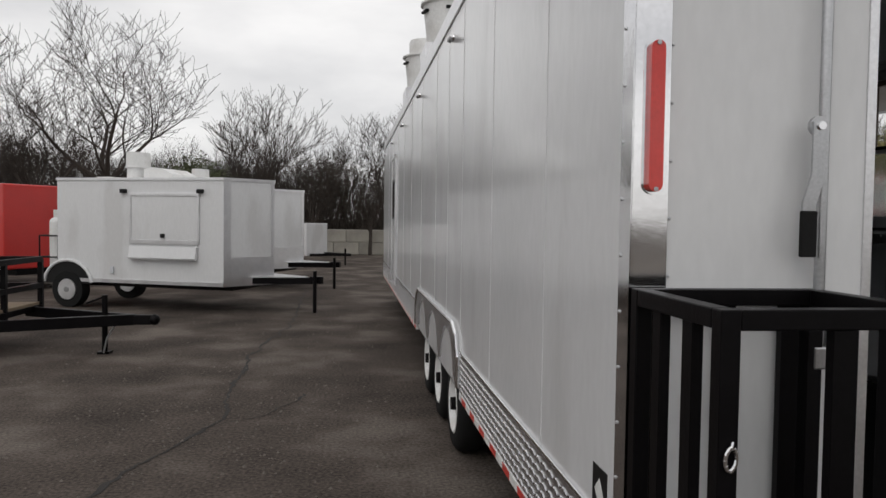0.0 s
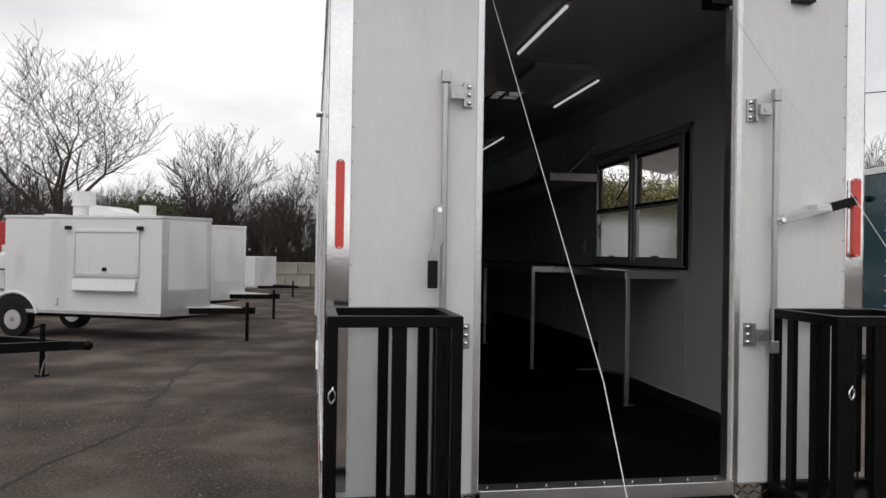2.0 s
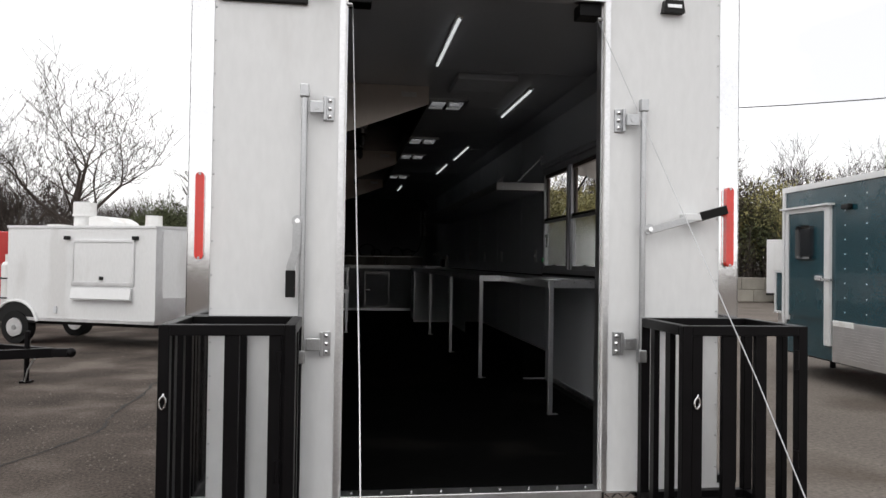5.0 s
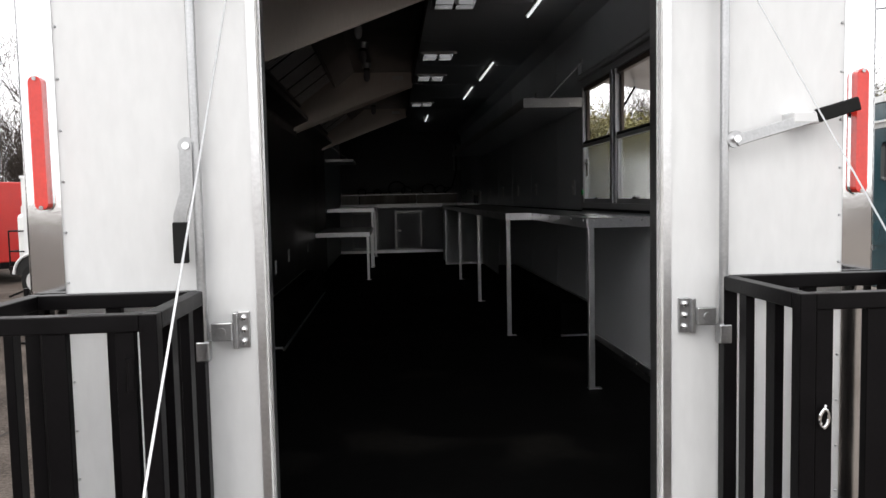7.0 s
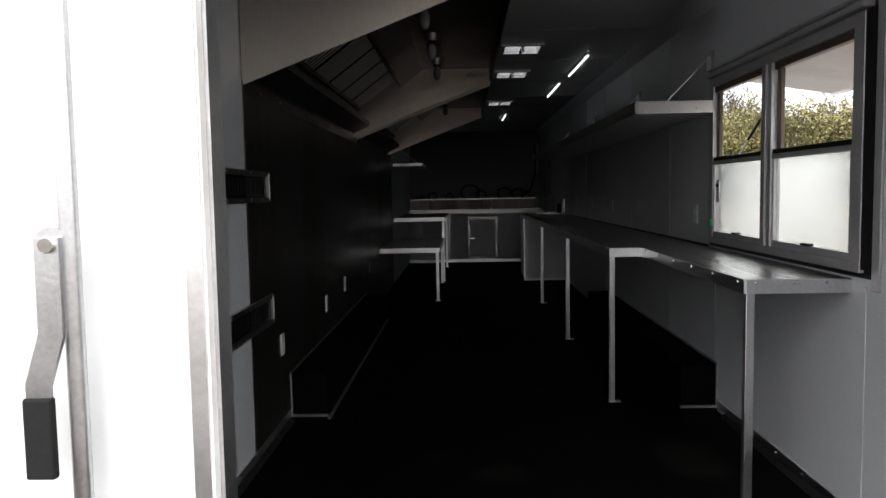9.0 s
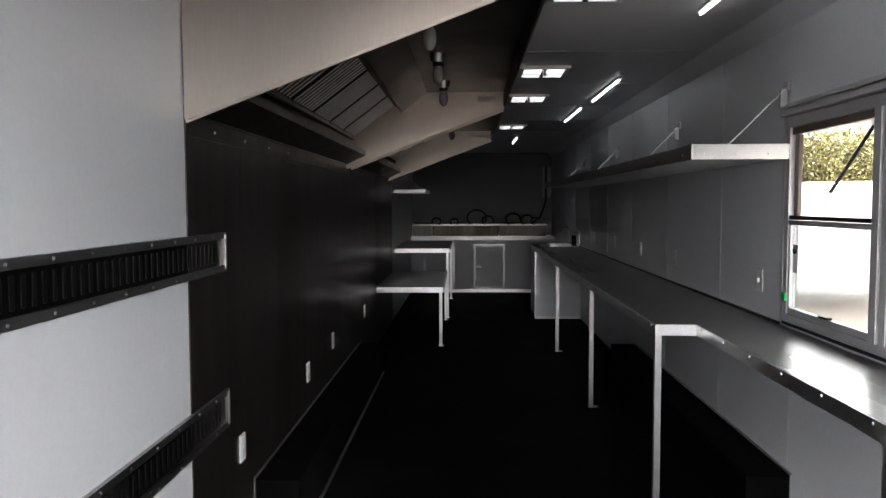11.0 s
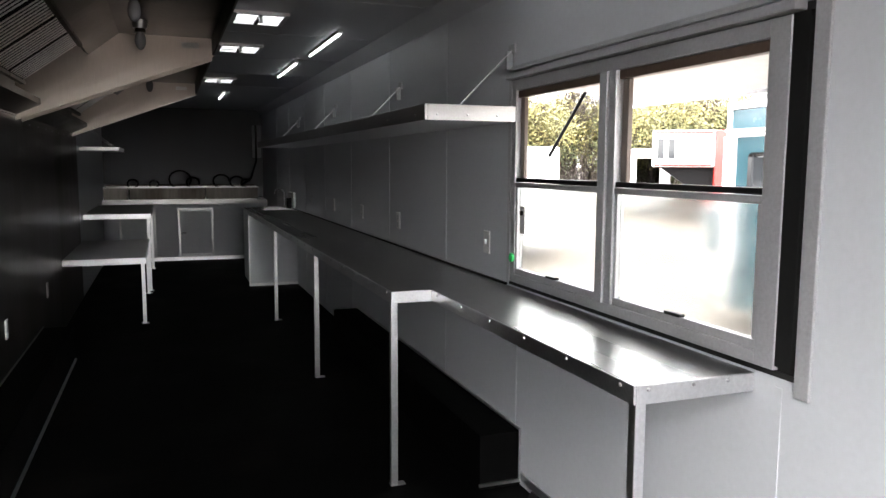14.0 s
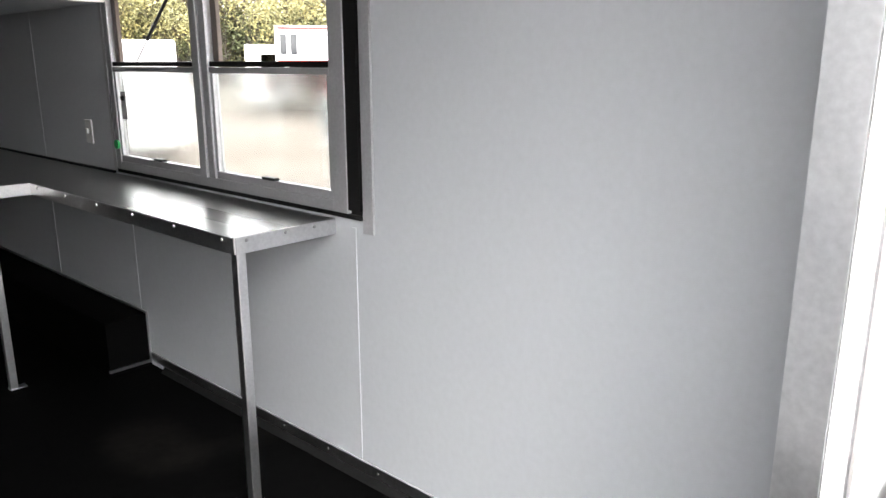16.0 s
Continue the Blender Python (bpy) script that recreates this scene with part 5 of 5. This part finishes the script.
def coupler(t, p, q1, q2, jack):
    """An A-frame of two beams that meet in a coupler, with a jack."""
    p = Vector(p)
    for q in (q1, q2):
        part("beam", beam(B(), q, p, 0.09, 0.13, 0.006), BLACK_STEEL, t)
    d = (p - (Vector(q1) + Vector(q2)) / 2).normalized()
    cp = B()
    beam(cp, p - d * 0.1, p + d * 0.22, 0.1, 0.12, 0.012)
    bmesh.ops.create_uvsphere(cp, u_segments=12, v_segments=8, radius=0.07, matrix=Matrix.Translation(p + d * 0.24))
    part("coupler", cp, BLACK_STEEL, t, smooth=True)
    j = p - d * jack
    part("jack", rod(B(), (j.x, j.y, 0.03), (j.x, j.y, 0.72), 0.035, None, 12), BLACK_STEEL, t)
    part("jack_foot", box(B(), j.x - 0.07, j.x + 0.07, j.y - 0.07, j.y + 0.07, 0.0, 0.03), BLACK_STEEL, t)
    part("crank", beam(B(), (j.x, j.y, 0.7), (j.x - 0.2, j.y - 0.03, 0.62), 0.025, 0.025), BLACK_STEEL, t)
    ch = B()
    tube(ch, [p - d * 0.2 + Vector((0, -0.07, -0.05)), p - d * 0.3 + Vector((0, -0.08, -0.22)), p - d * 0.34 + Vector((0, -0.08, -p.z + 0.02))], 0.012, 6)
    part("chain", ch, ZINC, t)


ut = thing("utility_trailer", "black steel open utility trailer with side rails", "trailer")
coupler(ut, (-4.62, 7.62, 0.42), (-6.3, 6.9, 0.42), (-6.2, 8.5, 0.42), 0.35)
for x0, y0, x1, y1 in ((-6.2, 6.75, -6.1, 8.65), (-6.2, 6.75, -9.5, 6.3), (-6.1, 8.65, -9.4, 8.3)):
    for z in (0.46, 0.75, 1.1):
        part("rail", beam(B(), (x0, y0, z), (x1, y1, z), 0.06, 0.07), BLACK_STEEL, ut)
for x, y in ((-6.2, 6.75), (-6.15, 7.7), (-6.1, 8.65), (-7.8, 6.53), (-9.5, 6.3), (-7.8, 8.47)):
    part("post", beam(B(), (x, y, 0.4), (x, y, 1.1), 0.06, 0.06), BLACK_STEEL, ut)
part("deck", prism(B(), [(-6.2, 6.8), (-6.1, 8.6), (-9.4, 8.3), (-9.5, 6.35)], "z", 0.48, 0.53), PLANK, ut, "weathered wooden deck")
ty = part("tyre", rod(B(), (-8.2, 6.2, 0.32), (-8.2, 6.42, 0.32), 0.32, None, 24), BLACK_RUBBER, ut, smooth=True)
part("rim", rod(B(), (-8.2, 6.18, 0.32), (-8.2, 6.22, 0.32), 0.18, None, 16), ALU, ty)

u2 = thing("trailer_tongue", "black rusty trailer tongue with coupler and jack", "trailer tongue")
coupler(u2, (-3.5, 1.5, 0.36), (-5.2, 0.75, 0.36), (-5.2, 2.15, 0.36), 0.7)
part("cross_beam", beam(B(), (-5.2, 0.55, 0.36), (-5.2, 2.35, 0.36), 0.09, 0.13), BLACK_STEEL, u2)
for y in (0.6, 2.2):
    part("stand", beam(B(), (-5.2, y, 0.0), (-5.2, y, 0.36), 0.08, 0.08), BLACK_STEEL, u2)

# teal trailer
tt = thing("teal_trailer", "dark teal food trailer with a side door and tread skirt", "trailer", at=pose(6.68, 8.1, 0, 0, 0, -94.5))
L = 7.2
part("body", box(B(), 0, L, 0, 2.4, 0.38, 2.98, 0.01), TEAL, tt)
part("roof_rail", box(B(), -0.03, L, -0.03, 2.43, 2.98, 3.07, 0.006), WHITE, tt)
for a, b in ((0.003, 0.1), (1.42, 2.9), (2.92, 4.9), (4.92, L)):
    sk2 = part("skirt", box(B(), a, b, -0.02, -0.001, 0.38, 0.98, 0.003), ALU, tt, "bright ribbed skirt")
    for k in range(13):
        part("rib", box(B(), a + 0.005, b - 0.005, -0.026, -0.02, 0.45 + k * 0.04, 0.468 + k * 0.04), ALU, sk2)
part("corner_trim", box(B(), -0.02, 0.05, -0.03, 0.1, 0.38, 2.98), WHITE, tt)
dr = part("door", box(B(), 0.2, 1.24, -0.03, -0.001, 0.98, 2.62, 0.004), TEAL, tt)
for a, b, c, e in ((0.11, 0.2, 0.9, 2.69), (1.24, 1.38, 0.6, 2.69), (0.2, 1.24, 2.62, 2.69)):
    part("door_frame", box(B(), a, b, -0.05, -0.002, c, e, 0.004), WHITE, dr)
part("awning_strip", box(B(), 0.06, 1.44, -0.12, -0.002, 2.69, 2.72), WHITE, dr)
part("window_pane", box(B(), 0.5, 0.92, -0.045, -0.03, 1.88, 2.42, 0.06), DARK_GLASS, dr, "dark rounded pane")
part("handle", box(B(), 1.05, 1.2, -0.09, -0.03, 1.56, 1.64, 0.01), CHROME, dr)
part("hasp", box(B(), 1.15, 1.45, -0.07, -0.05, 1.56, 1.6), CHROME, dr)
part("lamp", box(B(), 1.7, 1.88, -0.08, -0.001, 2.6, 2.68, 0.02), BLACK_PLASTIC, tt)
part("inlet", box(B(), 1.45, 1.95, -0.04, -0.021, 0.9, 0.99, 0.01), WHITE_ROUGH, tt)
fb = part("front_box", box(B(), -0.85, -0.02, 0.3, 2.1, 0.95, 1.7, 0.01), TEAL, tt)
for z in (0.95, 1.66):
    part("edge", box(B(), -0.87, 0, 0.28, 0.31, z, z + 0.04), WHITE, fb)
part("edge", box(B(), -0.88, -0.83, 0.28, 0.31, 0.95, 1.7), WHITE, fb)
part("box_skirt", box(B(), -0.82, -0.02, 0.32, 2.1, 0.38, 0.948), ALU, tt)
rv = B()
for i in range(12):
    for k in range(9):
        bmesh.ops.create_icosphere(rv, subdivisions=1, radius=0.012, matrix=Matrix.Translation((1.7 + i * 0.5, -0.001, 1.12 + k * 0.21)))
tagged(part("rivets", rv, ALU, tt), kind="stuff")
part("chassis", box(B(), -0.8, L, 0.4, 2.0, 0.28, 0.376), BLACK_STEEL, tt)
for x in (4.0, 4.9):
    ty = part("tyre", rod(B(), (x, 0.02, 0.33), (x, 0.22, 0.33), 0.33, None, 24), BLACK_RUBBER, tt, smooth=True)
    part("rim", rod(B(), (x, 0.0, 0.33), (x, 0.04, 0.33), 0.18, None, 16), ALU, ty)
part("jack", rod(B(), (-0.6, 1.2, 0), (-0.6, 1.2, 0.38), 0.05, None, 10), BLACK_STEEL, tt)

# far trailers seen through the serving window
FW = pose(17.4, 24.5, 0, 0, 0, -36) @ Matrix.Diagonal((2.0, 1.66, 1.08, 1))
fw = thing("gooseneck_trailer", "white and red gooseneck food trailer", "trailer", at=FW)
part("nose_box", box(B(), 0, 1.15, 0, 2.3, 2.05, 3.35, 0.03), WHITE, fw)
part("body", box(B(), 1.15, 7.0, 0, 2.3, 0.6, 3.35, 0.03), RED_PAINT, fw)
for z in (2.05, 3.2):
    part("stripe", box(B(), 0.05, 1.1, -0.012, -0.001, z + 0.02, z + 0.1), RED_PAINT, fw)
for a, b in ((0.1, 0.22), (0.3, 0.42), (0.55, 1.05)):
    part("window_pane", box(B(), a, b, -0.02, -0.001, 2.35, 3.05, 0.01), DARK_GLASS if b < 0.5 else GREY_WALL, fw)
wf = part("door", box(B(), 1.3, 1.95, -0.03, -0.001, 1.0, 3.1, 0.01), WHITE, fw)
part("panel", box(B(), 1.38, 1.87, -0.04, -0.03, 1.1, 3.0), RED_PAINT, wf)
gn = B()
prism(gn, [(0.15, 2.05), (1.15, 2.05), (1.15, 1.2), (0.8, 1.2)], "y", 0.4, 1.9)
part("gooseneck", gn, BLACK_STEEL, fw)
part("leg", box(B(), 0.95, 1.1, 0.2, 0.35, 0, 1.3), BLACK_STEEL, fw)
for x in (4.6, 5.5):
    ty = part("tyre", rod(B(), (x, -0.02, 0.35), (x, 0.2, 0.35), 0.35, None, 20), BLACK_RUBBER, fw, smooth=True)
    part("rim", rod(B(), (x, -0.04, 0.35), (x, 0.0, 0.35), 0.19, None, 14), ALU, ty)
part("chassis", box(B(), 1.15, 7, 0.4, 1.9, 0.5, 0.6), BLACK_STEEL, fw)
vn = thing("white_trailer", "white trailer with an open dark rear doorway", "trailer", at=pose(19.2, 29.3, 0, 0, 0, -38) @ Matrix.Diagonal((1.28, 1.5, 1.0, 1)))
part("body", slab_with_holes(B(), "y", 0.0, 0.06, (0, 1.7), (0.5, 2.95), [(0.55, 1.35, 0.7, 2.6)]), WHITE, vn)
part("shell", slab_with_holes(B(), "x", 0.0, 0.05, (0.06, 5.0), (0.5, 2.95), []), WHITE, vn)
part("shell", slab_with_holes(B(), "x", 1.65, 1.7, (0.06, 5.0), (0.5, 2.95), []), WHITE, vn)
part("roof", box(B(), 0, 1.7, 0, 5.0, 2.95, 3.02, 0.01), WHITE, vn)
part("back", box(B(), 0.05, 1.65, 4.9, 5.0, 0.5, 2.95), BROWN, vn)
part("floor_plate", box(B(), 0, 1.7, 0, 5.0, 0.4, 0.5), BLACK_STEEL, vn)
part("wheel_block", box(B(), 0.2, 1.5, 2.5, 3.3, 0.0, 0.4), BLACK_RUBBER, vn)
v2 = thing("box_trailer", "plain white box trailer parked across the lot", "trailer", at=pose(5.6, 15.4, 0, 0, 0, -28))
part("body", box(B(), 0, 2.3, 0, 5, 0.5, 2.65, 0.06), WHITE, v2)
part("rail", box(B(), 0, 2.3, -0.012, -0.001, 0.5, 0.6), ALU, v2)
part("wheel_block", box(B(), 0.2, 2.1, 2.0, 3.6, 0.0, 0.5), BLACK_RUBBER, v2)

# concrete block walls at the edge of the lot
def block_wall(x0, x1, y, rows, turn=0):
    root = structure("block_wall", box(B(), x0, x1, y + 0.1, y + 0.5, 0, rows * 0.6 - 0.05), CONCRETE, "retaining wall of large concrete blocks", "wall")
    bm = B()
    box(bm, -0.6, 0.6, -0.3, 0.3, 0.0, 0.585, 0.03)
    data = mesh_of("block", bm, CONCRETE_BLOCK)
    for r in range(rows):
        x = x0 + (0.6 if r % 2 else 0)
        while x < x1:
            ob = new("block", data)
            ob.parent = root
            ob.matrix_basis = pose(x, y + random.uniform(-0.02, 0.02), r * 0.6)
            x += 1.22
    return root


block_wall(-7, 9, 34, 2)
bw = block_wall(9, 40, 31, 2)


# ---- trees ----
def branch_mesh(segments, name, mat, sides=5):
    """Tapered bars from a list of (start, end, radius, radius)."""
    vs, fs = [], []
    for a, b, ra, rb in segments:
        d = (b - a)
        u = d.orthogonal().normalized()
        w = d.cross(u).normalized()
        n = sides if ra > 0.03 else 3
        k = len(vs)
        for p, r in ((a, ra), (b, rb)):
            for i in range(n):
                t = 2 * math.pi * i / n
                vs.append(p + (u * math.cos(t) + w * math.sin(t)) * r)
        for i in range(n):
            fs.append((k + i, k + (i + 1) % n, k + n + (i + 1) % n, k + n + i))
    data = bpy.data.meshes.new(name)
    data.from_pydata(vs, [], fs)
    data.materials.append(mat)
    data.shade_smooth()
    return data


def grow(rnd, height, depth, spread, lean=0.0):
    """Trunk segments, limb segments and the tips of a tree with crooked, open limbs."""
    trunk, limbs, tips = [], [], []
    def go(p, d, length, r, level):
        n = 4 if level < 3 else 3
        for i in range(n):
            crook = 0.06 if level == 0 else 0.17
            d = (d + Vector((rnd.gauss(0, crook), rnd.gauss(0, crook), rnd.gauss(0.05, crook * 0.7)))).normalized()
            q = p + d * (length / n)
            r2 = max(0.0085, r * (0.93 if level == 0 else 0.84))
            (trunk if level == 0 else limbs).append((p, q, r, r2))
            p, r = q, r2
            if level < depth and (i == n - 2 if level == 0 else rnd.random() < 0.6):
                side = Vector((rnd.gauss(0, 1), rnd.gauss(0, 1), rnd.gauss(0.1, 0.45))).normalized()
                go(p, (d * (1.0 - spread) + side * spread + Vector((0, 0, 0.14))).normalized(), length * rnd.uniform(0.5, 0.78), max(0.0085, r * rnd.uniform(0.45, 0.65)), level + 1)
        if level >= depth - 1:
            tips.append(p)
        if level < depth:
            turn = rnd.uniform(0, 6.3)
            forks = 4 if level == 0 else 2
            for k in range(forks):
                a = turn + k * 2 * math.pi / forks + rnd.gauss(0, 0.3)
                side = Vector((math.cos(a), math.sin(a), rnd.uniform(0.0, 0.7)))
                go(p, (d * 0.75 + side * spread).normalized(), length * (rnd.uniform(0.85, 1.05) if level == 0 else rnd.uniform(0.55, 0.8)), max(0.0085, r * 0.72), level + 1)
    go(Vector((0, 0, -0.1)), Vector((lean, 0, 1)).normalized(), height * 0.3, height * 0.022, 0)
    return trunk, limbs, tips


def leaves(rnd, tips, per, size, mat, reach):
    vs, fs = [], []
    for p in tips:
        for i in range(per):
            c = p + Vector((rnd.gauss(0, reach), rnd.gauss(0, reach), rnd.gauss(0, reach * 0.8)))
            u = Vector((rnd.gauss(0, 1), rnd.gauss(0, 1), rnd.gauss(0, 1))).normalized()
            w = u.orthogonal().normalized()
            s = size * rnd.uniform(0.5, 1.3)
            k = len(vs)
            vs += [c - u * s, c + w * s * 0.5, c + u * s, c - w * s * 0.5]
            fs.append((k, k + 1, k + 2, k + 3))
    data = bpy.data.meshes.new("leaves")
    data.from_pydata(vs, [], fs)
    data.materials.append(mat)
    return data


def tree(seed, height, depth, spread, label, leafy=None, per=0, size=0.1, reach=0.25):
    rnd = random.Random(seed)
    trunk, limbs, tips = grow(rnd, height, depth, spread)
    t = thing("tree", label, "tree", "trees round the lot")
    tk = new("trunk", branch_mesh(trunk, "trunk", BARK, 8))
    tk.parent = t
    cr = new("crown", branch_mesh(limbs, "crown", TWIG))
    cr.parent = t
    if leafy:
        lf = new("foliage", leaves(rnd, tips, per, size, leafy, reach))
        lf.parent = t
        lf["kind"] = "stuff"
    return t


bare = [tree(11 + i, h, 5, sp, "bare grey-brown tree with open crooked limbs and fine twigs") for i, (h, sp) in enumerate(((10, 0.62), (9, 0.5), (8, 0.55), (7.5, 0.42)))]
budding = [tree(31 + i, h, 4, 0.6, "tree in yellow-green spring leaf behind the lot", GREEN, 16, 0.075, 0.42) for i, h in enumerate((6.4, 5.6))]
ever = [tree(51, 4.4, 4, 0.7, "dense dark green shrub tree behind the lot", DARK_GREEN, 34, 0.075, 0.36)]
rnd = random.Random(5)
for t, m in zip(bare, (pose(-10.7, 27, 0, 0, 0, 20) @ Matrix.Diagonal((0.93, 0.93, 0.93, 1)), pose(-15.2, 20.5, 0, 0, 0, 80), pose(0.4, 39, 0, 0, 0, 130), pose(-5.6, 30, 0, 0, 0, 200) @ Matrix.Diagonal((0.88, 0.88, 0.88, 1)))):
    t.matrix_basis = m
for x, y, k, z in ((-18.5, 24, 0, 1.1), (-24, 25, 1, 1.1), (-14.0, 28, 2, 0.9), (-3.6, 33, 3, 0.72), (-7.6, 34, 3, 0.78)):
    copy_thing(bare[k], pose(x, y, 0, 0, 0, rnd.uniform(0, 360)) @ Matrix.Diagonal((z, z, z, 1)))
# woodland edge
for i in range(70):
    x = -42 + i * 0.64 + rnd.uniform(-0.5, 0.5)
    y = rnd.uniform(33, 45) - max(0, -x - 12) * 0.35
    z = rnd.uniform(0.55, 0.82) * (1.05 if x < -13 else 0.95)
    copy_thing(bare[rnd.choice((1, 2, 2, 3, 3))], pose(x, y, 0, 0, 0, rnd.uniform(0, 360)) @ Matrix.Diagonal((z * 0.9, z * 0.9, z, 1)))
budding[0].matrix_basis = pose(15, 37, 0)
budding[1].matrix_basis = pose(19, 35.5, 0, 0, 0, 70)
for i in range(26):
    x = 5 + i * 1.1 + rnd.uniform(-0.5, 0.5)
    y = 35.5 + rnd.uniform(-1, 3) - max(0, x - 16) * 0.6
    copy_thing(budding[i % 2], pose(x, y, 0, 0, 0, rnd.uniform(0, 360)))
for i in range(24):
    z = rnd.uniform(0.8, 1.0)
    copy_thing(bare[1 + i % 3], pose(9 + i * 1.1, 41 - i * 0.6 + rnd.uniform(-1.5, 1.5), 0, 0, 0, rnd.uniform(0, 360)) @ Matrix.Diagonal((z, z, z, 1)))
ever[0].matrix_basis = pose(-8.8, 33, 0)
for x, y, z in ((22, 33, 1.2), (24, 31, 1.1), (26, 29, 1.2), (28.5, 27, 1.1), (31, 25, 1.2), (33, 23, 1.2), (17.5, 35, 1.0), (12, 34, 0.9), (-6.4, 36, 0.6)):
    copy_thing(ever[0], pose(x, y, 0, 0, 0, rnd.uniform(0, 360)) @ Matrix.Diagonal((z, z, z, 1)))

# thicket along the far edge
vs = []
for i in range(6500):
    x = rnd.uniform(-52, 40)
    y = rnd.uniform(36, 47) - max(0, -x - 12) * 0.35 - max(0, x - 12) * 0.6
    h = rnd.uniform(1.6, 4.4)
    a = Vector((x, y, 0))
    m = a + Vector((rnd.gauss(0, 0.3), rnd.gauss(0, 0.3), h * 0.55))
    vs.append((a, m, 0.022, 0.015))
    for k in range(3):
        vs.append((m, m + Vector((rnd.gauss(0, 0.5), rnd.gauss(0, 0.4), h * rnd.uniform(0.2, 0.5))), 0.013, 0.007))
tagged(new("thicket", branch_mesh(vs, "thicket", TWIG, 3)), "dense brown leafless brush along the far edge", "brush", "", "stuff")
tips = [Vector((rnd.uniform(-45, 40), 0, 0)) for i in range(4200)]
for p in tips:
    p.y = rnd.uniform(40, 50) - max(0, -p.x - 12) * 0.35 - max(0, p.x - 14) * 0.6
    p.z = abs(rnd.gauss(0, 1.55))
tagged(new("undergrowth", leaves(rnd, tips, 22, 0.1, BRUSH, 0.6)), "dark undergrowth and brush behind the trees", "undergrowth", "", "stuff")

# overhead wire above the lot
wire = B()
pts = [Vector((4, 30, 8.5)).lerp(Vector((34, 14, 9.5)), i / 12) + Vector((0, 0, -0.9 * math.sin(math.pi * i / 12))) for i in range(13)]
tube(wire, pts, 0.02, 4)
pole = thing("utility_pole", "wooden utility pole beyond the lot", "pole")
part("mast", rod(B(), (34, 14, 0), (34, 14, 10), 0.16, 0.11, 12), BARK, pole)
part("mast", rod(B(), (4, 44, 0), (4, 44, 9.5), 0.16, 0.11, 12), BARK, pole)
part("wire", wire, BLACK_PLASTIC, pole)
